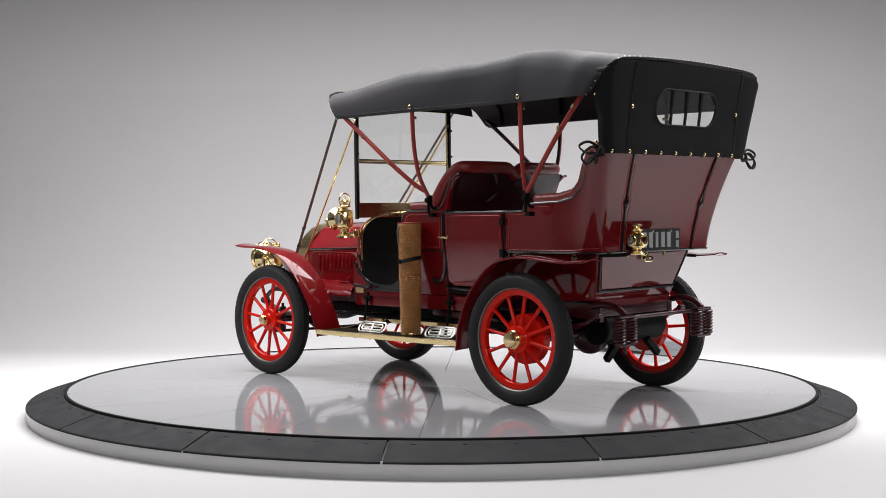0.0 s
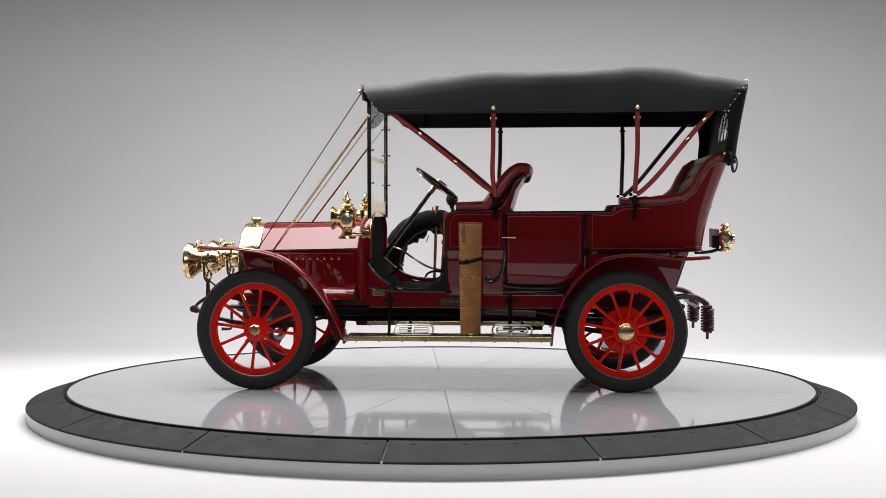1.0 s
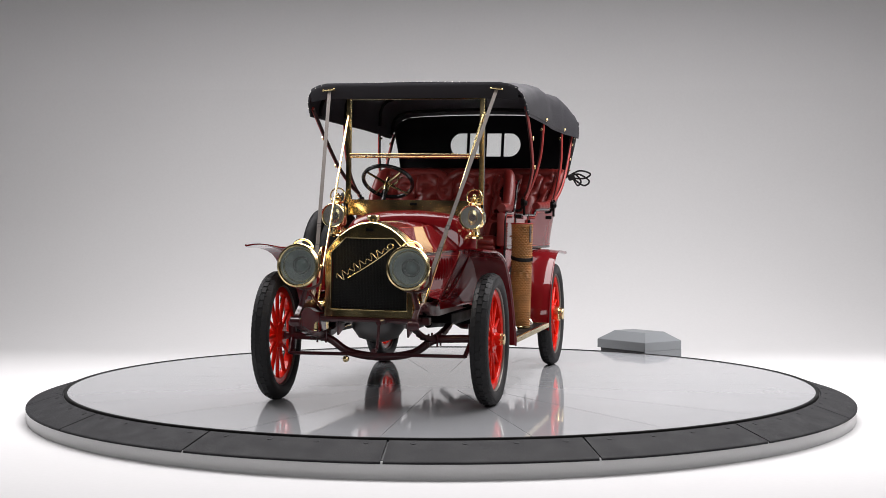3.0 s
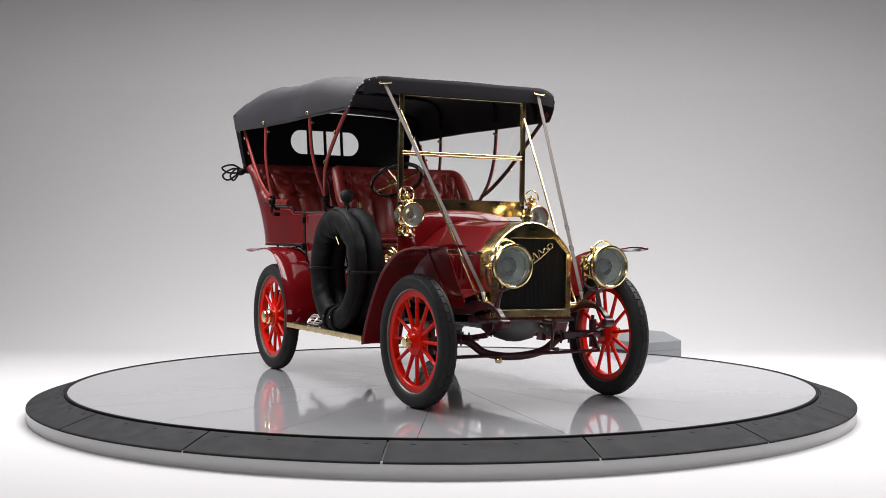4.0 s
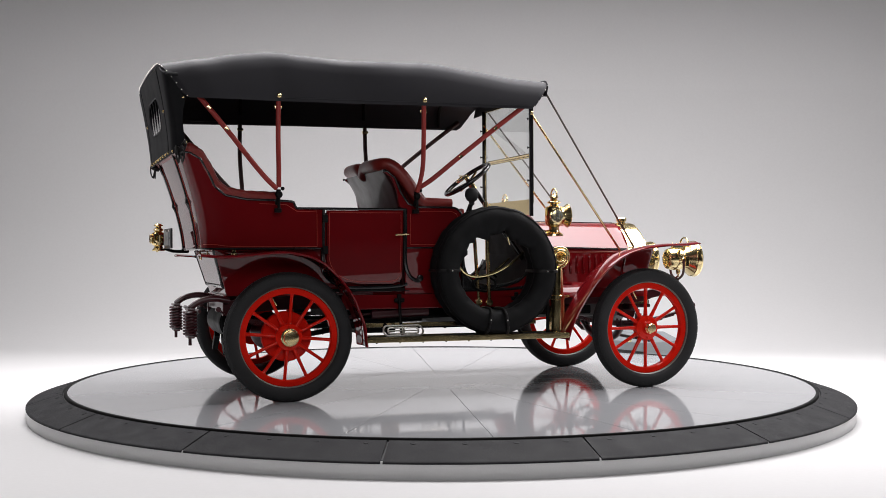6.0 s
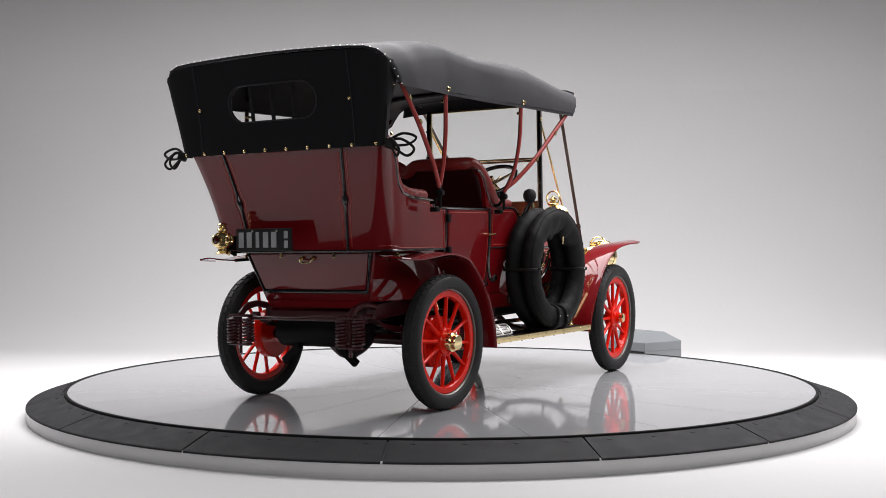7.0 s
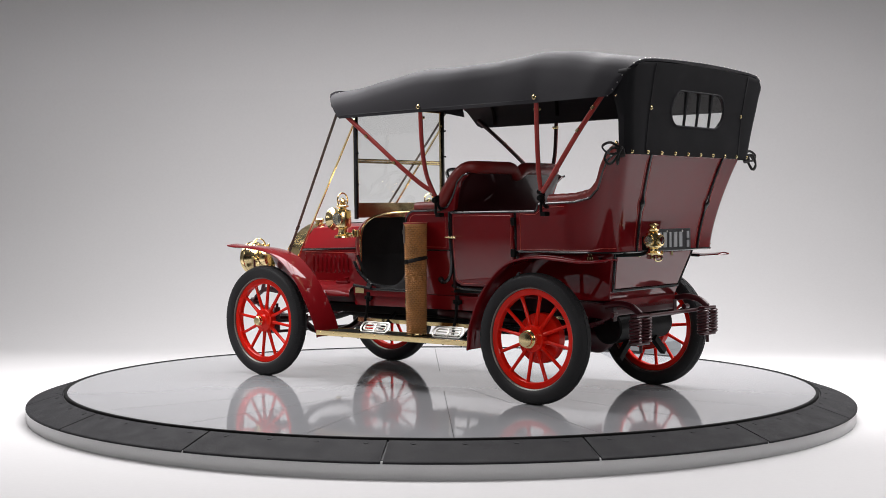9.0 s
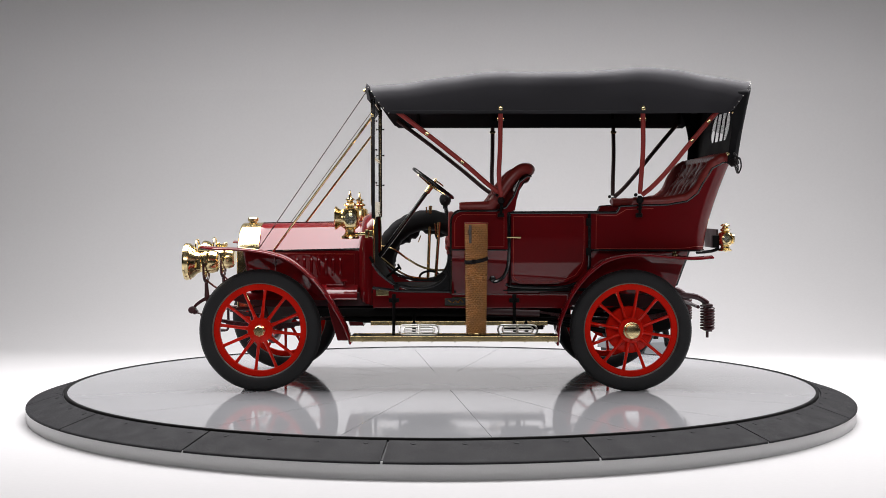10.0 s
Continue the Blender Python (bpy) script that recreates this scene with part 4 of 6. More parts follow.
# -- wings and running boards --
def wing(path, y0, y1, name, label, s, lip=0.007):
    c = curve_through([(p[0], 0, p[1]) for p in path], 8)
    rows = []
    n = len(c)
    for i, p in enumerate(c):
        d = (c[min(n - 1, i + 1)] - c[max(0, i - 1)]).normalized()
        nrm = Vector((-d.z, 0, d.x))
        if nrm.z < 0 or (abs(nrm.z) < 0.05 and nrm.x < 0):
            nrm = -nrm
        a = path[0]
        inner = y0 if not callable(y0) else y0(p.x, p.z)
        outer = y1 if not callable(y1) else y1(p.x, p.z)
        ring = []
        for t, h in ((0, 0), (0.25, 0.007), (0.5, 0.010), (0.75, 0.008), (0.96, 0.0), (1.0, -0.007), (0.97, -0.012), (0.75, -0.002), (0.5, 0.002), (0.25, -0.001), (0, -0.008)):
            q = p + nrm * h
            ring.append((q.x, s * (inner + (outer - inner) * t), q.z))
        rows.append(ring)
    sh = Shape().grid(rows, close_v=True)
    k = 11
    sh.f += [tuple(range(k)), tuple(range((n - 1) * k, n * k))]
    w = part(name, sh, MAROON, CAR, label, angle=45)
    edge = [(p.x, s * ((y1 if not callable(y1) else y1(p.x, p.z))), p.z - 0.004) for p in c]
    part("wing_bead", Shape().tube(edge, lip, 8), MAROON, w)
    return w, c


def wings():
    front = [(1.715, 1.038), (1.60, 1.028), (1.42, 1.022), (1.23, 0.996), (1.07, 0.937), (0.915, 0.812), (0.79, 0.652), (0.70, 0.50), (0.655, 0.395), (0.645, 0.352)]
    rear = [(-0.828, 0.345), (-0.843, 0.477), (-0.872, 0.566), (-0.932, 0.70), (-1.04, 0.838), (-1.168, 0.938), (-1.314, 0.978), (-1.444, 0.983), (-1.623, 0.968), (-1.769, 0.958), (-1.935, 0.968)]
    for s in (1, -1):
        f_out = lambda x, z: 0.815 - 0.03 * max(0, (x - 1.55) / 0.16) ** 2
        f_in = lambda x, z: 0.585 if x < 1.35 else 0.585 + 0.02 * (x - 1.35)
        w, c = wing(front, f_in, f_out, "front_wing", "maroon front wing with rolled edge", s)
        # inner splash guard from the wing down to the frame
        rows = []
        for p in c:
            if p.x > 1.46:
                continue
            low = max(0.36, min(0.66, p.z - 0.02))
            yl = 0.585 - 0.165 * min(1, max(0, (p.z - 0.66) / 0.2))
            rows.append([(p.x - (0.04 * t if p.x > 1.40 else 0), s * (0.588 + (yl - 0.588) * t), p.z - 0.004 + (low - p.z) * t) for t in [i / 6 for i in range(7)]])
        guard = part("splash_guard", Shape().grid(rows), MAROON, w, solid=0.008)
        part("guard_rib", Shape().tube([(1.21, s * 0.592, 0.985), (1.21, s * 0.51, 0.80), (1.21, s * 0.425, 0.67)], 0.006, 6), MAROON, w)
        toe = Shape().slab([(0.645, 0.352), (0.655, 0.395), (0.70, 0.50), (0.79, 0.652), (0.83, 0.62), (0.80, 0.5), (0.77, 0.40), (0.755, 0.352)], s * 0.575, s * 0.595)
        part("wing_foot", toe, MAROON, w, bevel=0.003)
        for k in range(4):
            part("wing_rivet", Shape().lathe([(0.006, 0), (0.006, 0.003), (0, 0.005)], (0.668 + 0.026 * k, s * 0.596, 0.366), "y" if s > 0 else "-y", 8), MAROON, w)
        r_out = lambda x, z: 0.818 - 0.02 * max(0, (-x - 1.75) / 0.18) ** 2
        r_in = lambda x, z: 0.545 + (0.10 * max(0, (-x - 1.62) / 0.31) if x < -1.62 else 0)
        w2, c2 = wing(rear, r_in, r_out, "rear_wing", "maroon rear wing with rolled edge", s)
        part("wing_stay", Shape().tube([(-1.80, s * 0.62, 0.955), (-1.70, s * 0.50, 0.965)], 0.010, 8), IRON, w2)
        part("wing_lamp_bracket", Shape().lathe([(0.022, 0), (0.022, 0.02), (0.012, 0.03), (0.012, 0.05), (0, 0.05)], (-1.69, s * 0.60, 0.962), "z", 12), BRASS, w2, "small brass fitting")
        # running board
        rb = part("running_board", Shape().box((-0.092, s * 0.70, 0.388), (1.47, 0.235, 0.026), None, 0.004), IRON, CAR, "running board with black top and brass edges")
        part("edge_trim", Shape().box((-0.092, s * 0.8205, 0.387), (1.48, 0.008, 0.036), None, 0.002).box((-0.092, s * 0.812, 0.4035), (1.48, 0.02, 0.005), None, 0.001), BRASS, rb, "brass edging strip")
        part("inner_trim", Shape().box((-0.092, s * 0.588, 0.4035), (1.46, 0.012, 0.005), None, 0.001), BRASS, rb)
        for x in ((0.525, -0.79)):
            part("end_trim", Shape().box((x + 0.07 if x > 0 else x - 0.02, s * 0.70, 0.4035), (0.02, 0.23, 0.005), None, 0.001), BRASS, rb)
        for k in range(11):
            part("trim_screw", Shape().lathe([(0.005, 0), (0.004, 0.002), (0, 0.003)], (-0.80 + 0.14 * k, s * 0.8245, 0.39), "y" if s > 0 else "-y", 8), BRASS, rb)
        for k in range(9):
            part("trim_stud", Shape().tube([(-0.76 + 0.165 * k, s * 0.80, 0.377), (-0.76 + 0.165 * k, s * 0.80, 0.362)], 0.006, 6), IRON, rb)
        for x in ((0.16, -0.55) if s > 0 else (-0.54,)):
            step_mat(x, s, rb)
        part("board_valance", Shape().box((-0.13, s * 0.50, 0.47), (1.3, 0.012, 0.03), None, 0.002), BRASS, CAR)


def step_mat(x, s, parent):
    """Open nickel scraper: a long rounded loop holding two smaller loops, leaning in over the board."""
    def at(px, h):
        return (px, s * (0.715 - 0.75 * h), 0.406 + h)

    def oval(cx, hw, r, ch):
        pts = []
        for c0, a0 in ((cx + hw - r, math.pi / 2), (cx - hw + r, -math.pi / 2)):
            pts += [at(c0 + r * math.cos(a0 - math.pi * i / 8), ch + r * math.sin(a0 - math.pi * i / 8)) for i in range(9)]
        return pts
    sh = Shape().tube(oval(x, 0.142, 0.034, 0.034), 0.0065, 8, closed=True)
    for dx in (-0.052, 0.052):
        sh.tube(oval(x + dx, 0.058, 0.019, 0.034), 0.006, 8, closed=True)
        sh.tube([at(x + dx - 0.05, 0.034), at(x + dx + 0.05, 0.034)], 0.005, 8)
    sh.tube([at(x, 0.0), at(x, 0.068)], 0.006, 8)
    part("boot_scraper", sh, NICKEL, parent, "nickel-plated open boot scraper")


wings()


# -- bonnet, radiator, scuttle, windscreen --
HOOD_FRONT = ((0.302, 0.685), (0.302, 0.975), (0.298, 0.998), (0.250, 1.050), (0.195, 1.108), (0.145, 1.159), (0.07, 1.189), (0, 1.198))
HOOD_REAR = ((0.385, 0.685), (0.385, 0.995), (0.380, 1.018), (0.315, 1.073), (0.240, 1.134), (0.185, 1.178), (0.09, 1.202), (0, 1.208))
COWL = ((0.487, 0.605), (0.487, 1.08), (0.468, 1.155), (0.425, 1.212), (0.36, 1.247), (0.274, 1.268), (0.12, 1.285), (0, 1.288))


def section(a, b, t, x, flat=False):
    half = [(pa[0] + (pb[0] - pa[0]) * t, pa[1] + (pb[1] - pa[1]) * t) for pa, pb in zip(a, b)]
    if not flat:
        half = [half[0]] + [(p.x, p.y) for p in curve_through([(p[0], p[1], 0) for p in half[1:]], 3)]
    return [(x, y, z) for y, z in half] + [(x, -y, z) for y, z in reversed(half[:-1])]


def bonnet():
    rows = [section(HOOD_FRONT, HOOD_REAR, t, 1.375 - 0.765 * t, True) for t in [i / 12 for i in range(13)]]
    hood = part("bonnet", Shape().grid(rows), MAROON, CAR, "glossy maroon bonnet with louvred sides", solid=0.006, angle=16)
    for s in (1, -1):
        line = [(1.375 - 0.765 * t, s * (0.3035 + 0.083 * t), 0.992 + 0.018 * t) for t in (0, 0.5, 1)]
        part("bonnet_hinge", Shape().tube(line, 0.009, 8), BLACK, hood, "black hinge line")
        for k in range(9):
            x = 0.752 + 0.0545 * k
            yy = 0.302 + 0.083 * (1.375 - x) / 0.765
            rows = []
            for j in range(9):
                t = j / 8
                z = 0.812 + 0.148 * t
                b = 0.012 * math.sin(math.pi * min(1, max(0, t))) ** 0.4
                rows.append([(x - 0.014, s * (yy + 0.002), z), (x - 0.006, s * (yy + 0.002 + b), z), (x + 0.004, s * (yy + 0.003 + b), z), (x + 0.012, s * (yy + 0.002), z)])
            part("louvre", Shape().grid(rows), MAROON, hood, solid=0.002)
        part("louvre_panel_bead", Shape().tube([(1.30, s * 0.313, 0.975), (0.645, s * 0.3845, 0.975), (0.645, s * 0.3845, 0.745), (1.30, s * 0.313, 0.745)], 0.003, 6, closed=True), STRIPE, hood)
        apron = Shape().grid([[(1.45, s * 0.32, 0.745), (1.45, s * 0.45, 0.70), (1.45, s * 0.46, 0.64)], [(0.62, s * 0.392, 0.745), (0.62, s * 0.485, 0.70), (0.62, s * 0.50, 0.64)]])
        part("engine_apron", apron, MAROON, CAR, "maroon engine apron", solid=0.006)
        part("bonnet_catch", Shape().box((0.78, s * 0.398, 0.742), (0.14, 0.03, 0.018), None, 0.006).tube([(0.72, s * 0.41, 0.74), (0.72, s * 0.42, 0.775)], 0.006, 8).tube([(0.70, s * 0.42, 0.778), (0.74, s * 0.42, 0.778)], 0.008, 8), MAROON, hood)
    part("bonnet_strip", Shape().tube([(1.375, 0, 1.2), (0.61, 0, 1.21)], 0.006, 8), BLACK, hood)
    rear_bead = section(HOOD_FRONT, HOOD_REAR, 1.0, 0.608, True)
    part("bonnet_rear_bead", Shape().tube(rear_bead[1:-1], 0.006, 8), BLACK, hood)
    # painted panel lines on the bonnet top
    for s in (1, -1):
        a = section(HOOD_FRONT, HOOD_REAR, 0.06, 1.33)
        pts = []
        for t in [0.05 + 0.85 * i / 14 for i in range(15)]:
            sec = section(HOOD_FRONT, HOOD_REAR, t, 1.375 - 0.765 * t, True)
            p = sec[5 if s > 0 else len(sec) - 6]
            pts.append((p[0], p[1], p[2] + 0.004))
        part("pinstripe", Shape().tube(pts, 0.0025, 6), STRIPE, hood)
    # radiator
    outer = [(0.304, 0.575), (0.304, 0.985), (0.290, 1.015), (0.255, 1.065), (0.20, 1.12), (0.14, 1.163), (0.07, 1.194), (0, 1.204)]
    loop = outer + [(-y, z) for y, z in reversed(outer[:-1])]
    core = [(0.258, 0.628), (0.258, 0.995), (0.165, 1.095), (-0.165, 1.095), (-0.258, 0.995), (-0.258, 0.628)]
    shell = Shape()
    xf, xb, xc = 1.535, 1.372, 1.515
    shell.grid([[(xb, y, z) for y, z in loop], [(xf - 0.02, y, z) for y, z in loop], [(xf - 0.006, y * 0.99, 0.575 + (z - 0.575) * 0.993) for y, z in loop], [(xf, y * 0.97, 0.58 + (z - 0.575) * 0.975) for y, z in loop]], close_v=True)
    bm_loop = [(y * 0.97, 0.58 + (z - 0.575) * 0.975) for y, z in loop]
    rad = part("radiator", shell, BRASS, CAR, "polished brass radiator shell", angle=30)
    part("radiator_face", ring_plate(bm_loop, core, xf - 0.002, xc), BRASS, rad, "brass radiator front", angle=30)
    part("radiator_core", Shape().slab(core, xc - 0.03, xc - 0.004, "yz"), HONEY, rad, "black honeycomb core")
    fins = Shape()
    for k in range(46):
        z = 0.632 + k * 0.0102
        hw = 0.256 if z < 0.995 else 0.258 - (z - 0.995) * 0.93
        fins.box((xc - 0.002, 0, z), (0.006, 2 * hw, 0.0022))
    for k in range(52):
        y = -0.253 + k * 0.00992
        zt = 1.093 if abs(y) < 0.165 else 0.995 + (0.258 - abs(y)) * 1.07
        fins.box((xc - 0.0035, y, (0.63 + zt) / 2), (0.005, 0.0016, zt - 0.63))
    tagged(part("core_grid", fins, HONEY, rad), kind="stuff")
    part("core_bead", Shape().tube([(xf - 0.001, y, z) for y, z in core], 0.005, 8, closed=True), BRASS, rad)
    ca, sa = math.cos(radians(31)), math.sin(radians(31))

    def along(t, h):
        y, z = -0.205 + 0.40 * t * ca - h * sa, 0.805 + 0.40 * t * sa + h * ca
        return (xf - 0.010, y, z)
    wave = [along(i / 90, 0.028 + (0.020 + 0.012 * math.sin(i * 0.21)) * math.sin(i * 0.62)) for i in range(91)]
    script = Shape().tube(wave, 0.0042, 8)
    script.tube([along(0.16 + 0.9 * i / 20, -0.006 + 0.02 * (i / 20) ** 3) for i in range(21)], [0.003 + 0.004 * math.sin(math.pi * i / 20) for i in range(21)], 8)
    script.tube([along(1.04 + 0.05 * math.cos(a), 0.028 + 0.017 * math.sin(a)) for a in [math.tau * k / 18 for k in range(18)]], 0.004, 8, closed=True)
    part("maker_badge", script, BRASS, rad, "diagonal brass badge strip")
    part("radiator_cap", Shape().lathe([(0.03, 1.196), (0.03, 1.212), (0.04, 1.214), (0.042, 1.236), (0.036, 1.244), (0.0, 1.247)], (1.455, 0, 0), "z", 24), BRASS, rad, "knurled brass cap")
    part("top_badge", Shape().box((xf + 0.001, 0, 1.148), (0.004, 0.05, 0.020), None, 0.001), IRON, rad)
    for s in (1, -1):
        part("radiator_foot", Shape().tube(curve_through([(1.46, s * 0.30, 0.70), (1.48, s * 0.325, 0.655), (1.50, s * 0.365, 0.655)], 5), 0.02, 10), BRASS, rad)
    part("radiator_shelf", Shape().box((1.47, 0, 0.562), (0.14, 0.66, 0.03), None, 0.012), CHASSIS, CAR)
    # scuttle
    rows = []
    for t, x in ((0.0, 0.612), (0.12, 0.606), (0.40, 0.598), (0.72, 0.578), (0.92, 0.548), (1.0, 0.515), (1.0, 0.495)):
        rows.append(section(HOOD_REAR, COWL, t, x))
    scuttle = part("scuttle", Shape().grid(rows), MAROON, CAR, "glossy maroon scuttle", solid=0.008, angle=60)
    part("scuttle_edge", Shape().tube(section(COWL, COWL, 0, 0.496), 0.0075, 8), BRASS, scuttle, "brass edging")
    dash = [(p[1], p[2]) for p in section(COWL, COWL, 0, 0.5)]
    part("dashboard", Shape().slab([(y * 0.98, 0.60 + (z - 0.605) * 0.985) for y, z in dash], 0.515, 0.535, "yz"), DARK, scuttle, "dark dashboard")
    # windscreen
    ws = part("windscreen_post", Shape().box((0.497, -0.487, 1.675), (0.026, 0.022, 0.87), None, 0.003), BLACK, CAR, "black windscreen post")
    part("windscreen_post", Shape().box((0.497, 0.527, 1.675), (0.026, 0.022, 0.87), None, 0.003), BLACK, CAR, "black windscreen post")
    bars = Shape()
    for y in (-0.468, 0.508):
        bars.box((0.503, y, 1.72), (0.016, 0.018, 0.77), None, 0.003)
        bars.box((0.510, y - math.copysign(0.014, y) * -1, 1.72), (0.006, 0.03, 0.77), None, 0.002)
    for z in (1.676, 1.694):
        bars.tube([(0.506, -0.47, z), (0.506, 0.51, z)], 0.0085, 10)
    bars.box((0.503, 0.02, 2.10), (0.016, 0.98, 0.014), None, 0.003)
    part("sash", bars, BRASS, ws, "brass windscreen sash")
    part("sash_board", Shape().box((0.503, 0.02, 1.307), (0.014, 1.0, 0.115), None, 0.003), BRASS, ws, "polished brass lower board")
    part("board_plate", Shape().box((0.512, 0.02, 1.335), (0.004, 0.05, 0.018), None, 0.001), IRON, ws)
    for z0, z1 in ((1.362, 1.672), (1.70, 2.095)):
        p = part("glass_pane", Shape().box((0.501, 0.02, (z0 + z1) / 2), (0.004, 0.96, z1 - z0)), PANE, ws, "clear glass pane")
        p.visible_shadow = False
    for y in (-0.49, 0.53):
        for z in (1.50, 1.74, 1.95):
            part("frame_knob", Shape().tube([(0.49, y, z), (0.470, y, z)], 0.004, 8).lathe([(0.007, -0.004), (0.009, 0.0), (0.007, 0.004)], (0.470, y, z), "x", 10), BLACK, ws)
    for s in (1, -1):
        y0 = 0.02 + s * 0.507
        part("windscreen_stay", Shape().tube([(0.50, y0, 1.99), (1.495, s * 0.362, 0.665)], 0.0085, 8).lathe([(0.0, -0.016), (0.016, -0.01), (0.018, 0), (0.016, 0.01), (0, 0.016)], (0.50, y0, 1.992), "x", 12), BRASS, ws, "brass windscreen stay rod")


def ring_plate(outer, inner, x0, x1):
    """A plate between two loops in the y, z plane, facing x0, with the hole's walls back to x1."""
    bm = bmesh.new()
    def loop(pts):
        vs = [bm.verts.new((x0, y, z)) for y, z in pts]
        return [bm.edges.new((vs[i], vs[(i + 1) % len(vs)])) for i in range(len(vs))]
    es = loop(outer) + loop(inner)
    bmesh.ops.triangle_fill(bm, use_beauty=True, use_dissolve=False, edges=es)
    bm.verts.index_update()
    s = Shape().add([v.co.copy() for v in bm.verts], [[v.index for v in f.verts] for f in bm.faces])
    bm.free()
    s.grid([[(x0, y, z) for y, z in inner], [(x1, y, z) for y, z in inner]], close_v=True)
    return s


bonnet()


# -- lamps --
def headlamp(s):
    c = (1.893, s * 0.357, 0.918)
    prof = [(0.0, -0.235), (0.055, -0.235), (0.075, -0.225), (0.086, -0.195), (0.089, -0.14), (0.085, -0.12), (0.078, -0.105), (0.09, -0.075), (0.12, -0.045), (0.129, -0.03),
            (0.135, -0.026), (0.137, -0.006), (0.140, 0.002), (0.136, 0.014), (0.126, 0.018), (0.120, 0.012), (0.119, -0.02)]
    lamp = part("headlamp", Shape().lathe(prof, c, "x", 44, cap=False), BRASS, CAR, "large polished brass acetylene headlamp", angle=25)
    part("lens", Shape().lathe([(0.0, 0.016), (0.06, 0.014), (0.119, 0.004), (0.119, -0.001), (0.0, 0.004)], c, "x", 44), LENS, lamp, "clear convex lens")
    part("reflector", Shape().lathe([(0.119, -0.006), (0.105, -0.03), (0.085, -0.055), (0.058, -0.075), (0.05, -0.085), (0.03, -0.095), (0, -0.1)], c, "x", 40, cap=False), MIRROR, lamp, "silvered reflector")
    part("bullseye", Shape().lathe([(0.0, -0.038), (0.018, -0.041), (0.036, -0.052), (0.042, -0.066), (0.0, -0.068)], c, "x", 28), BULLSEYE, lamp, "teal glass bullseye")
    part("bullseye_ring", Shape().lathe([(0.042, -0.066), (0.044, -0.052), (0.050, -0.046), (0.056, -0.052), (0.058, -0.074), (0.042, -0.074)], c, "x", 28, cap=False), IRON, lamp, "dark ring")
    part("reflector_ring", Shape().lathe([(0.100, -0.028), (0.106, -0.022), (0.112, -0.02)], c, "x", 40, cap=False), BRASS, lamp)
    x, y, z = c
    bail = [(x - 0.075, y + 0.075 * math.cos(a), z + 0.085 + 0.078 * math.sin(a)) for a in [math.pi * i / 16 for i in range(17)]]
    part("bail_handle", Shape().tube(bail, 0.0065, 8), BRASS, lamp, "brass wire handle")
    top = Shape().box((x - 0.13, y, z + 0.095), (0.09, 0.07, 0.03), None, 0.008)
    for dx, dy in ((-0.16, 0.03), (-0.10, 0.03), (-0.16, -0.03), (-0.10, -0.03)):
        top.lathe([(0.010, 0.0), (0.012, 0.012), (0.004, 0.018), (0, 0.02)], (x + dx, y + dy, z + 0.105), "z", 10)
    part("vent_chimney", top, BRASS, lamp, "brass vent")
    for e in (1, -1):
        trun = Shape().lathe([(0.022, 0.0), (0.026, 0.01), (0.014, 0.016), (0.014, 0.03), (0, 0.03)], (x - 0.14, y + e * 0.082, z - 0.01), "y" if e > 0 else "-y", 14)
        trun.lathe([(0.009, 0), (0.009, 0.05), (0.014, 0.055), (0, 0.06)], (x - 0.165, y + e * 0.085, z + 0.01), "z", 8)
        trun.box((x - 0.10, y + e * 0.088, z - 0.02), (0.03, 0.016, 0.075), None, 0.004)
        part("side_fitting", trun, BRASS, lamp)
    part("drip_tap", Shape().lathe([(0.012, 0.0), (0.018, -0.012), (0.014, -0.03), (0.006, -0.036), (0, -0.036)], (x - 0.13, y, z - 0.085), "z", 12).tube([(x - 0.13, y, z - 0.12), (x - 0.13, y, z - 0.14)], 0.006, 8), BRASS, lamp)
    fork = curve_through([(x - 0.14, y + 0.108, z - 0.01), (x - 0.14, y + 0.108, z - 0.07), (x - 0.14, y + 0.085, z - 0.125), (x - 0.14, y, z - 0.155), (x - 0.14, y - 0.085, z - 0.125), (x - 0.14, y - 0.108, z - 0.07), (x - 0.14, y - 0.108, z - 0.01)], 6)
    part("fork_bracket", Shape().tube(fork, 0.0095, 8).tube([(x - 0.14, y, z - 0.155), (x - 0.145, s * 0.372, 0.71), (x - 0.15, s * 0.385, 0.65)], [0.013, 0.015, 0.02], 10), CHASSIS, CAR, "maroon lamp fork")
    part("gas_pipe", Shape().tube(curve_through([(x - 0.13, y, z - 0.13), (x - 0.20, y - s * 0.02, z - 0.19), (x - 0.30, y - s * 0.03, z - 0.25), (1.50, s * 0.33, 0.62)], 6), 0.007, 8), material_pipe, CAR, "red-brown gas hose")


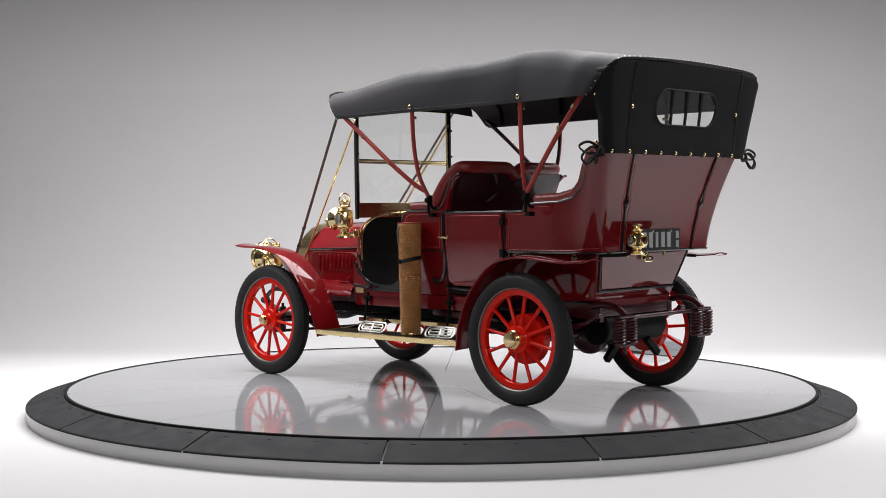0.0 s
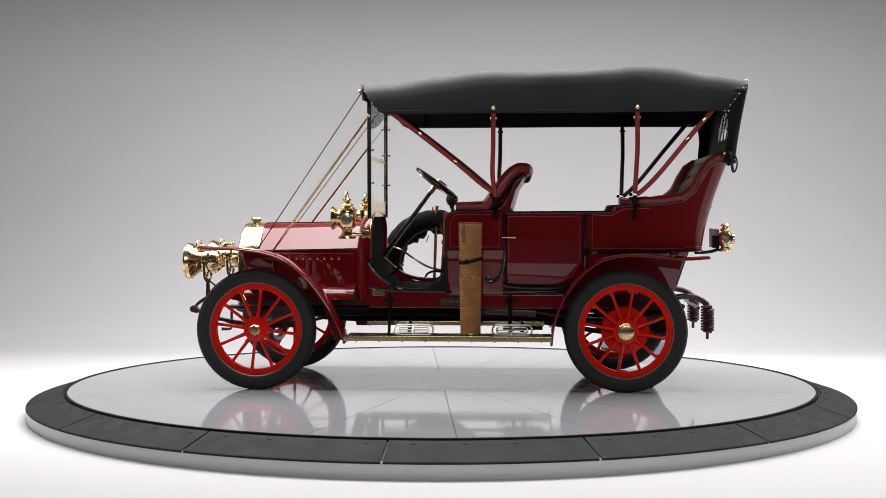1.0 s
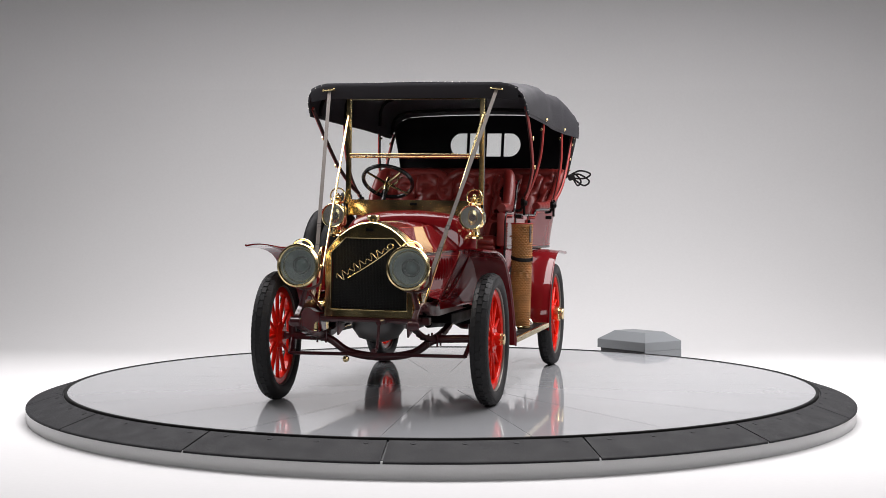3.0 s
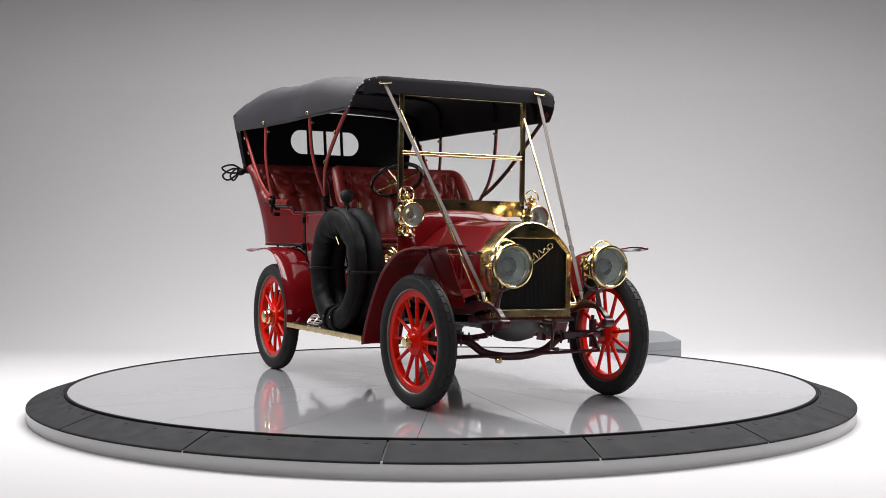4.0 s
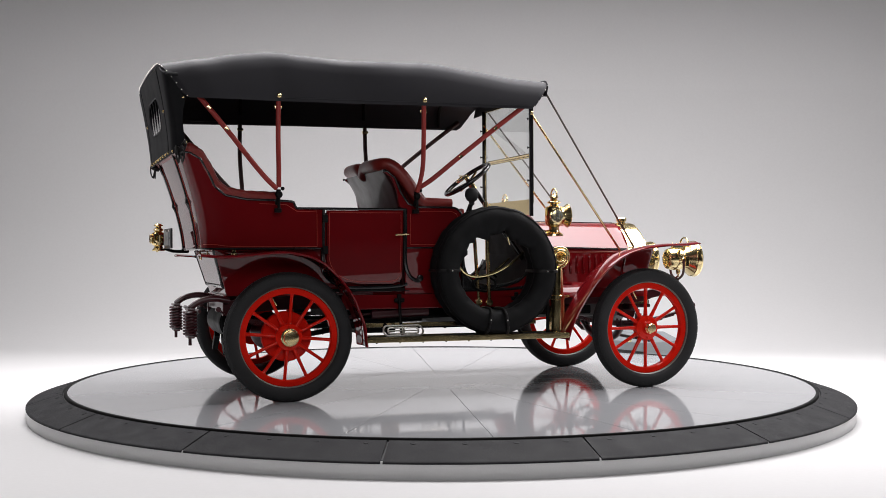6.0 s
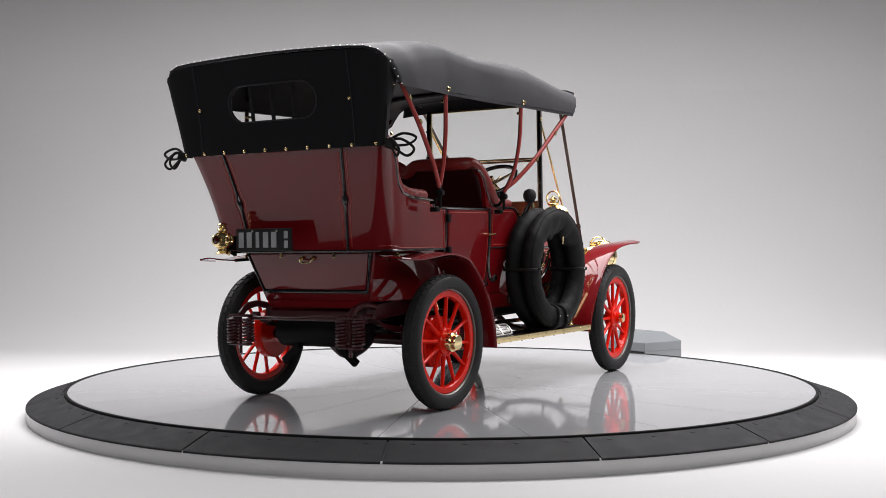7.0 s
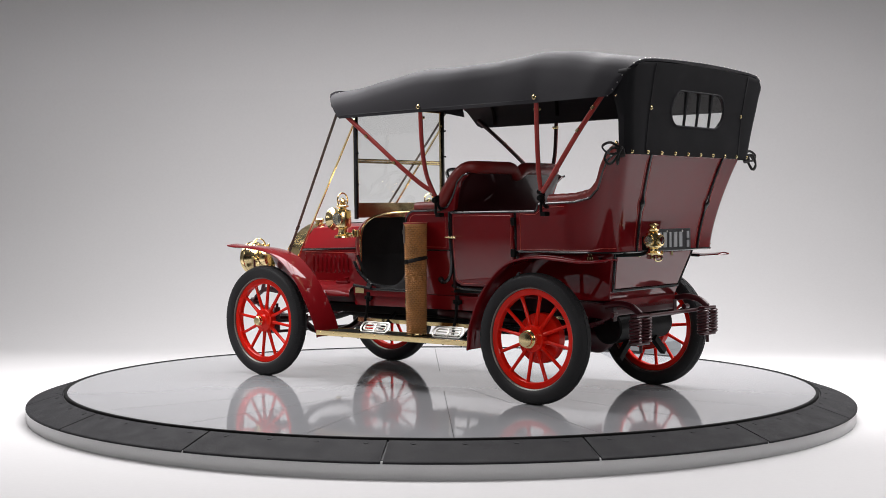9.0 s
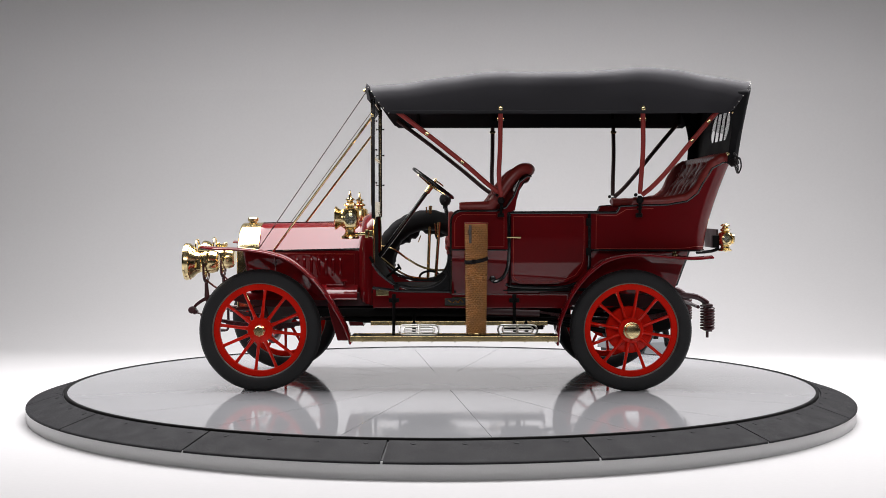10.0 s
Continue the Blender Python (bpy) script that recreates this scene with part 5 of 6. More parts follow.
def side_lamp(s):
    x, y = 0.668, s * 0.505
    prof = [(0.0, 1.098), (0.062, 1.092), (0.068, 1.096), (0.066, 1.108), (0.044, 1.122), (0.036, 1.14), (0.038, 1.16), (0.05, 1.168), (0.062, 1.178), (0.066, 1.19), (0.066, 1.295), (0.060, 1.308), (0.03, 1.318),
            (0.03, 1.328), (0.047, 1.334), (0.049, 1.343), (0.03, 1.356), (0.022, 1.362), (0.022, 1.37), (0.034, 1.375), (0.033, 1.383), (0.012, 1.395), (0.007, 1.405), (0, 1.408)]
    lamp = part("side_lamp", Shape().lathe(prof, (x, y, 0), "z", 32), BRASS, CAR, "polished brass oil side lamp", angle=25)
    bell = Shape().lathe([(0.045, -0.075), (0.058, -0.06), (0.058, -0.03), (0.068, -0.012), (0.084, 0.006), (0.088, 0.012), (0.084, 0.018), (0.078, 0.014), (0.076, 0.0)], (x + 0.092, y, 1.243), "x", 36, cap=False)
    part("bell_mouth", bell, BRASS, lamp, angle=25)
    part("front_lens", Shape().lathe([(0, 0.016), (0.04, 0.013), (0.077, 0.005), (0.077, 0.001), (0, 0.003)], (x + 0.092, y, 1.243), "x", 32), LENS, lamp, "clear glass lens")
    part("reflector", Shape().lathe([(0.076, -0.002), (0.05, -0.03), (0.03, -0.04), (0, -0.04)], (x + 0.092, y, 1.243), "x", 28, cap=False), MIRROR, lamp)
    part("burner", Shape().lathe([(0.012, -0.02), (0.022, -0.018), (0.026, -0.03), (0.012, -0.036)], (x + 0.092, y, 1.243), "x", 16), IRON, lamp)
    part("side_lens", Shape().lathe([(0.045, 0.055), (0.045, 0.072), (0.03, 0.08), (0, 0.082)] if s > 0 else [(0.045, 0.055), (0.045, 0.072), (0.03, 0.08), (0, 0.082)], (x - 0.005, y, 1.24), "y" if s > 0 else "-y", 24), LENS, lamp, "bevelled side glass")
    part("side_lens_ring", Shape().lathe([(0.044, 0.055), (0.052, 0.058), (0.052, 0.07), (0.045, 0.073)], (x - 0.005, y, 1.24), "y" if s > 0 else "-y", 24, cap=False), BRASS, lamp)
    ringp = [(x, y + 0.055 * math.cos(a), 1.385 + 0.056 * math.sin(a)) for a in [math.radians(-38 + 256 * i / 22) for i in range(23)]]
    part("ring_handle", Shape().tube(ringp, 0.006, 8), BRASS, lamp, "brass ring handle")
    part("lamp_bracket", Shape().tube(curve_through([(0.668, y, 1.13), (0.60, s * 0.508, 1.125), (0.55, s * 0.498, 1.13), (0.515, s * 0.487, 1.13)], 5), 0.012, 8)
         .box((0.53, s * 0.496, 1.13), (0.05, 0.014, 0.05), None, 0.004).lathe([(0.014, -0.03), (0.018, 0), (0.014, 0.03)], (0.545, s * 0.508, 1.13), "z", 12), BRASS, lamp, "brass bracket")


def tail_lamp():
    x, y = -2.085, 0.468
    prof = [(0.0, 1.0), (0.048, 1.0), (0.05, 1.008), (0.034, 1.022), (0.03, 1.035), (0.045, 1.045), (0.05, 1.055), (0.05, 1.125), (0.044, 1.135), (0.024, 1.143), (0.036, 1.15), (0.038, 1.158), (0.022, 1.17),
            (0.02, 1.178), (0.034, 1.184), (0.034, 1.19), (0.02, 1.2), (0.0, 1.203)]
    lamp = part("tail_lamp", Shape().lathe(prof, (x, y, 0), "z", 28), BRASS, CAR, "polished brass oil tail lamp", angle=25)
    ring = [(0.03, 0.045), (0.036, 0.05), (0.036, 0.062), (0.026, 0.066)]
    part("lens_ring", Shape().lathe(ring, (x, y, 1.09), "y", 24, cap=False).lathe(ring, (x, y, 1.09), "-y", 24, cap=False)
         .lathe([(r, -h) for r, h in ring], (x, y, 1.09), "x", 24, cap=False), BRASS, lamp)
    part("lens", Shape().lathe([(0.03, -0.05), (0.028, -0.06), (0.012, -0.068), (0, -0.069)], (x, y, 1.09), "x", 20), material_ruby, lamp, "dark ruby lens")
    part("side_lens", Shape().lathe([(0.03, 0.05), (0.028, 0.058), (0.012, 0.064), (0, 0.065)], (x, y, 1.09), "y", 20), LENS, lamp)
    part("lamp_arm", Shape().tube(curve_through([(x + 0.04, y - 0.01, 1.02), (-1.99, y - 0.01, 1.0), (-1.93, y + 0.04, 0.995), (-1.86, 0.56, 0.995)], 5), 0.012, 8).box((-2.02, y - 0.03, 1.07), (0.05, 0.05, 0.09), None, 0.006), IRON, CAR, "black lamp bracket")
    part("filler_spout", Shape().tube(curve_through([(x, y - 0.03, 1.006), (x - 0.02, y - 0.065, 0.998), (x - 0.02, y - 0.075, 1.02)], 4), 0.007, 8), BRASS, lamp)


material_pipe = material("red_rubber_hose", (0.16, 0.03, 0.02), 0.5, vary=0.2)
material_ruby = material("ruby_glass", (0.05, 0.004, 0.004), 0.08, vary=0.1)
for sx in (1, -1):
    headlamp(sx)
    side_lamp(sx)
tail_lamp()


def number_plate():
    c = Matrix.Translation((-2.045, 0.163, 1.088))
    pl = part("number_plate", Shape().box((0, 0, 0), (0.014, 0.445, 0.142), None, 0.004), PLATE, CAR, "black pressed number plate with grey bars", at=c)
    for k in range(5):
        part("plate_bar", Shape().box((-0.009, 0.178 - 0.066 * k, 0), (0.008, 0.040 if k not in (2,) else 0.026, 0.098), None, 0.003), DIGIT, pl)
    for z in (0.03, -0.03):
        part("plate_bar", Shape().box((-0.009, -0.182, z), (0.006, 0.03, 0.046), None, 0.002), DIGIT, pl)
    for y in (0.085, -0.11):
        part("plate_bolt", Shape().lathe([(0.007, 0), (0.007, -0.004), (0, -0.006)], (-0.008, y, 0.055), "x", 10), NICKEL, pl)


number_plate()


# -- folding top --
def top_z(x):
    """Height of the canopy's crown along the car."""
    pts = ((0.53, 2.200), (0.30, 2.214), (-0.05, 2.262), (-0.30, 2.296), (-0.43, 2.304), (-0.56, 2.298), (-0.95, 2.298), (-1.25, 2.316), (-1.40, 2.332), (-1.50, 2.330), (-1.65, 2.314), (-1.95, 2.260), (-2.20, 2.218))
    for (x0, z0), (x1, z1) in zip(pts, pts[1:]):
        if x1 <= x <= x0:
            t = (x0 - x) / (x0 - x1)
            t = t * t * (3 - 2 * t) * 0.4 + t * 0.6
            return z0 + (z1 - z0) * t
    return pts[-1][1]


def canopy_half(x):
    """Half cross-section as (y, z, part of the way down the side)."""
    zc = top_z(x)
    drop = 1.982
    k = 1 + 0.06 * min(1, max(0, (-x - 1.5) / 0.5))
    sag = 0.008 * (1 - math.cos((x + 0.43) / 0.99 * math.tau)) if -1.42 < x < -0.43 else 0.0
    return [(y * k, z, d) for y, z, d in ((0, zc + 0.018, 0), (0.22, zc + 0.015, 0), (0.42, zc + 0.009, 0), (0.58, zc + 0.002, 0.0), (0.69, zc - 0.008, 0.02), (0.765, zc - 0.032, 0.10), (0.805, zc - 0.072, 0.28),
            (0.824 - sag, zc - 0.13, 0.52), (0.830 - sag, (zc - 0.13 + drop) / 2 - 0.01, 0.78), (0.832 - sag, drop, 1.0))]


def canopy():
    xs = [0.53 - 2.73 * i / 60 for i in range(61)]
    rows = []
    for i, x in enumerate(xs):
        h = canopy_half(x)
        row = []
        for y, z, d in h:
            # ends of the side curtain are cut back towards the lower edge
            e0, e1 = 0.53 - 0.165 * d, -2.20 + 0.185 * d
            xx = e0 + (e1 - e0) * i / 60
            row.append((xx, y, z))
        rows.append([(a, b, c) for a, b, c in reversed(row)] + [(a, -b, c) for a, b, c in row[1:]])
    # the underside, a little below
    under = [[(p[0] - 0.004 * (1 if k == 0 else 0), p[1] * 0.988, p[2] - (0.014 if 0 < j < len(r) - 1 else -0.004)) for j, p in enumerate(r)] for k, r in enumerate(rows)]
    sh = Shape().grid(rows).grid(under)
    sh.grid([rows[0], under[0]]).grid([rows[-1], under[-1]])
    sh.grid([[r[0] for r in rows], [r[0] for r in under]]).grid([[r[-1] for r in rows], [r[-1] for r in under]])
    top = part("canvas_top", sh, CANVAS, CAR, "black canvas top sagging between its bows", angle=60)
    for s in (1, -1):
        part("hem_seam", Shape().tube([(r[0][0], s * 0.8335, r[0][2] + 0.022) for r in rows], 0.002, 5), CANVAS, top)
    # front fall of canvas
    front = []
    for j in range(25):
        y = -0.775 + 1.55 * j / 24
        e = max(0, (abs(y) - 0.62) / 0.155)
        z1 = 2.212 if e == 0 else 2.212 - 0.035 * e * e
        x1 = 0.535 - 0.03 * e * e
        front.append([(x1, y, z1), (x1 + 0.008, y, z1 - 0.03), (x1 - 0.006, y, 2.10 - 0.02 * e)])
    part("front_valance", Shape().grid(front), CANVAS, top, "black canvas front fall", solid=0.006)
    studs = Shape()
    for end, off in ((0, 0.004), (-1, -0.004)):
        for p in beads(rows[end], 0.052):
            studs.lathe([(0.0045, 0.0), (0.004, 0.004), (0, 0.006)], (p.x + off, p.y, p.z + 0.001), "z", 6)
    tagged(part("edge_studs", studs, NICKEL, top), kind="stuff")
    for x in (0.20, -0.43, -1.42, -1.98):
        bow = [(x, y, z - 0.028) for y, z, d in canopy_half(x)[:9]]
        pts = [(a, b * 0.975, c) for a, b, c in reversed(bow)] + [(a, -b * 0.975, c) for a, b, c in bow[1:]]
        part("top_bow", Shape().tube(pts, 0.014, 8), DARK, CAR, "cloth-covered bow under the top")
    # rear curtain with four panes
    def cx(z):
        t = (z - 1.63) / 0.565
        return -2.112 - 0.083 * max(0.0, t) ** 1.5
    holes = []
    w0, w1, zc, hh = -0.330, 0.330, 1.935, 0.112
    cuts = [w0, -0.175, -0.148, -0.0135, 0.0135, 0.148, 0.175, w1]
    def rounded(a, b, l_end, r_end):
        pts = []
        if l_end:
            pts += [(a + hh + hh * math.cos(t), zc + hh * math.sin(t)) for t in [math.pi / 2 + math.pi * i / 16 for i in range(17)]]
        else:
            pts += [(a + 0.008, zc + hh), (a, zc + hh - 0.008), (a, zc - hh + 0.008), (a + 0.008, zc - hh)]
        if r_end:
            pts += [(b - hh + hh * math.cos(t), zc + hh * math.sin(t)) for t in [-math.pi / 2 + math.pi * i / 16 for i in range(17)]]
        else:
            pts += [(b - 0.008, zc - hh), (b, zc - hh + 0.008), (b, zc + hh - 0.008), (b - 0.008, zc + hh)]
        return pts
    holes = [rounded(cuts[0], cuts[1], True, False), rounded(cuts[2], cuts[3], False, False), rounded(cuts[4], cuts[5], False, False), rounded(cuts[6], cuts[7], False, True)]
    edge = [(-0.62, 1.63)] + [(-0.62 + 1.24 * i / 20, 1.63) for i in range(1, 20)] + [(0.62, 1.63)] + [(0.62, 1.63 + 0.57 * i / 10) for i in range(1, 10)] + [(0.62, 2.20)]
    edge += [(0.62 - 1.24 * i / 20, 2.20 + 0.012 * math.sin(math.pi * i / 20)) for i in range(1, 20)] + [(-0.62, 2.20)] + [(-0.62, 2.20 - 0.57 * i / 10) for i in range(1, 10)]
    bm = bmesh.new()
    es = []
    for pts in [edge] + holes:
        vs = [bm.verts.new((0, y, z)) for y, z in pts]
        es += [bm.edges.new((vs[i], vs[(i + 1) % len(vs)])) for i in range(len(vs))]
    bmesh.ops.triangle_fill(bm, use_beauty=True, use_dissolve=False, edges=es)
    bm.verts.index_update()
    cur = Shape().add([(cx(v.co.z), v.co.y, v.co.z) for v in bm.verts], [[v.index for v in f.verts] for f in bm.faces])
    bm.free()
    for s in (1, -1):
        rows2 = []
        for i in range(19):
            t = i / 18
            z = 1.63 + 0.57 * t
            ytop = 0.885 if t < 0.86 else 0.885 - 0.06 * ((t - 0.86) / 0.14) ** 2
            wide = 0.775 + 0.105 * t ** 0.9
            wide = min(wide, ytop) - 0.006 * max(0, (t - 0.6) / 0.4)
            x0_in = 0.008 * max(0, (t - 0.6) / 0.4)
            fwd = 0.045 + (0.16 * max(0, (t - 0.35) / 0.65) ** 1.6)
            x0 = cx(z)
            zl = z - 0.04 * max(0, (t - 0.7) / 0.3) ** 2
            row = [(x0, s * 0.62, z), (x0 + x0_in * 0.5, s * (wide - 0.06), z - 0.3 * (z - zl)), (x0 + 0.012 + x0_in, s * (wide - 0.018), zl), (x0 + 0.035 + x0_in, s * wide, zl), (x0 + 0.035 + fwd, s * (wide - 0.012), zl)]
            rows2.append(row)
        cur.grid(rows2)
        part("curtain_seam", Shape().tube([(cx(z) - 0.005, s * 0.60, z) for z in [1.635 + 0.56 * i / 10 for i in range(11)]], 0.003, 6), CANVAS, CAR)
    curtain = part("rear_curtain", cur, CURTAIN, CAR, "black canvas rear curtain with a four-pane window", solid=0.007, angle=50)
    for pts in holes:
        pane = part("curtain_pane", Shape().slab(pts, -0.001, 0.001, "yz"), PANE, curtain, "clear flexible pane", at=Matrix.Translation((cx(zc) + 0.001, 0, 0)) @ Matrix.Translation((0, 0, zc)) @ Matrix.Rotation(-0.115, 4, "Y") @ Matrix.Translation((0, 0, -zc)))
        pane.visible_shadow = False
    frame_loop = rounded(w0 - 0.014, w1 + 0.014, True, True)
    part("window_welt", Shape().tube([(cx(z) - 0.004, y, z) for y, z in frame_loop], 0.005, 8, closed=True), CANVAS, curtain)
    def snap(x, y, z, ax):
        part("snap_fastener", Shape().lathe([(0.012, 0.0), (0.013, 0.003), (0.008, 0.005), (0.008, 0.009), (0.004, 0.012), (0, 0.012)], (0, 0, 0), "z", 14), BRASS, curtain, at=Matrix.Translation((x, y, z)) @ ax)
    rear_face = Matrix.Rotation(-math.pi / 2, 4, "Y")
    for k in range(10):
        y = -0.745 + 1.49 * k / 9
        snap(cx(1.645) - 0.004 + (0.012 if k in (0, 9) else 0), y, 1.645, rear_face)
    for s in (1, -1):
        snap(cx(1.92) - 0.004, s * 0.587, 1.92, rear_face)
        side = Matrix.Rotation(-s * math.pi / 2, 4, "X")
        for x, z in ((-2.03, 1.70), (-2.05, 1.99)):
            snap(x, s * 0.80 + s * 0.03 * (z > 1.9), z, side)
    # bow irons: red covered bows and their clamps
    for s in (1, -1):
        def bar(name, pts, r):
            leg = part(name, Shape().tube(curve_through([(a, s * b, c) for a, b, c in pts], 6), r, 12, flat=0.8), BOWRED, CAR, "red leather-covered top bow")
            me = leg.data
            # faces turned inward take a darker red: their shade is put into the colour
            me.materials.append(BOWSHADE)
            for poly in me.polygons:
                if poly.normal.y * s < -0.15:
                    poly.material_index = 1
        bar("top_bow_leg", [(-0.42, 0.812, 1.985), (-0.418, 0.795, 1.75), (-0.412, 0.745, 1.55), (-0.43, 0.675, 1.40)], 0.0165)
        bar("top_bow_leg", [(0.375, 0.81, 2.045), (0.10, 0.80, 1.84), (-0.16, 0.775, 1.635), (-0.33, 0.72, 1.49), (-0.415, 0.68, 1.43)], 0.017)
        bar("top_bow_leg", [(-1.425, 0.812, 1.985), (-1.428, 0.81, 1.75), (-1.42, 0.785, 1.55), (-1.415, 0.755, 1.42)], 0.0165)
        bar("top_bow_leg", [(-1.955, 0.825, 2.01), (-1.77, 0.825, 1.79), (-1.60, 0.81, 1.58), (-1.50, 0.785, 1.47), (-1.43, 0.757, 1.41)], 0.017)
        for x, y in ((-0.43, 0.66), (-1.415, 0.745)):
            z = 1.375
            clamp = Shape().box((x, s * y, z), (0.03, 0.035, 0.06), None, 0.008).lathe([(0.0, -0.026), (0.018, -0.022), (0.026, 0), (0.018, 0.022), (0, 0.026)], (x, s * (y + 0.012), z - 0.005), "y", 14)
            clamp.tube(curve_through([(x, s * y, z - 0.02), (x - 0.01, s * (y - 0.02), z - 0.06), (x, s * (y - 0.06), z - 0.065)], 4), 0.011, 8)
            clamp.lathe([(0.008, -0.003), (0.013, -0.003), (0.013, 0.003), (0.008, 0.003)], (x + 0.028, s * y, z + 0.035), "y", 12)
            clamp.tube([(x, s * (y + 0.01), z), (x, s * (y + 0.012), z - 0.10)], 0.010, 8).box((x, s * (y - 0.03), z - 0.11), (0.045, 0.05, 0.03), None, 0.006)
            part("bow_clamp", clamp, IRON, CAR, "black iron bow clamp")
        for x in (-0.42, -1.425):
            part("bow_button", Shape().lathe([(0.014, 0.0), (0.016, 0.004), (0.010, 0.008), (0.009, 0.016), (0, 0.018)], (x, s * 0.832, 2.02), "y" if s > 0 else "-y", 14), BRASS, CAR)
            part("bow_cleat", Shape().box((x, s * 0.80, 1.945), (0.048, 0.02, 0.02), None, 0.004), BRASS, CAR)
        for p in ((0.10, 0.82, 1.84), (-0.15, 0.795, 1.64), (-1.77, 0.845, 1.79), (-1.885, 0.845, 1.925)):
            part("bow_buckle", Shape().box((p[0], s * p[1], p[2]), (0.03, 0.012, 0.02), pose(0, 0, 0, 0, -40 if p[0] > -1 else 40, 0), 0.004), BRASS, CAR)
        # leather straps from the top down to the frame
        a, b = Vector((0.532, s * 0.626, 2.165)), Vector((1.545, s * 0.372, 0.745))
        d = (b - a).normalized()
        wv = Vector((0, 1, 0)) - d * d.y
        wv = wv.normalized() * 0.013
        tv = d.cross(wv).normalized() * 0.0018
        part("top_strap", Shape().grid([[p + wv + tv, p + wv - tv, p - wv - tv, p - wv + tv] for p in (a, a.lerp(b, 0.5), b)], close_v=True), STRAP, CAR, "long brown leather top strap")
        part("strap_hook", Shape().tube([(0.55, s * 0.665, 2.158), (0.55, s * 0.590, 2.166)], 0.006, 8).lathe([(0.006, -0.006), (0.011, 0), (0.006, 0.006)], (0.55, s * 0.668, 2.158), "y", 10)
             .lathe([(0.006, -0.006), (0.011, 0), (0.006, 0.006)], (0.55, s * 0.586, 2.166), "y", 10), BRASS, CAR)
        for t in (0.70, 0.80):
            p = a.lerp(b, t)
            part("strap_buckle", Shape().tube([p + wv * 1.15 + d * 0.014, p - wv * 1.15 + d * 0.014, p - wv * 1.15 - d * 0.014, p + wv * 1.15 - d * 0.014], 0.003, 6, closed=True), IRON, CAR)
        part("strap_fork", Shape().tube([b, b + Vector((0.02, s * 0.0, -0.05))], 0.006, 8).tube([b + Vector((0, 0.014, 0)), b + Vector((0.02, 0, -0.07))], 0.004, 6).tube([b - Vector((0, 0.014, 0)), b + Vector((0.02, 0, -0.07))], 0.004, 6), NICKEL, CAR)
        # tie straps that hang in loops at the back corners
        base = Vector((-2.07, s * 0.80, 1.655))
        for k, (dx, dy, dz) in enumerate(((0.02, 0.19, 0.015), (0.01, 0.18, -0.05), (-0.03, 0.10, -0.05))):
            loop = curve_through([base, base + Vector((dx, s * dy * 0.5, dz * 0.5 + 0.035)), base + Vector((dx, s * dy, dz)), base + Vector((dx * 0.5, s * dy * 0.72, dz - 0.04)), base + Vector((0, s * 0.03, -0.025))], 6)
            part("tie_strap", Shape().tube(loop, 0.009, 6, flat=0.6), BLACKSTRAP, CAR, "black leather tie strap")
        part("tie_knot", Shape().box(tuple(base + Vector((0, s * 0.015, -0.015))), (0.05, 0.06, 0.055), pose(0, 0, 0, 20, 10, 30), 0.015), BLACKSTRAP, CAR)


canopy()


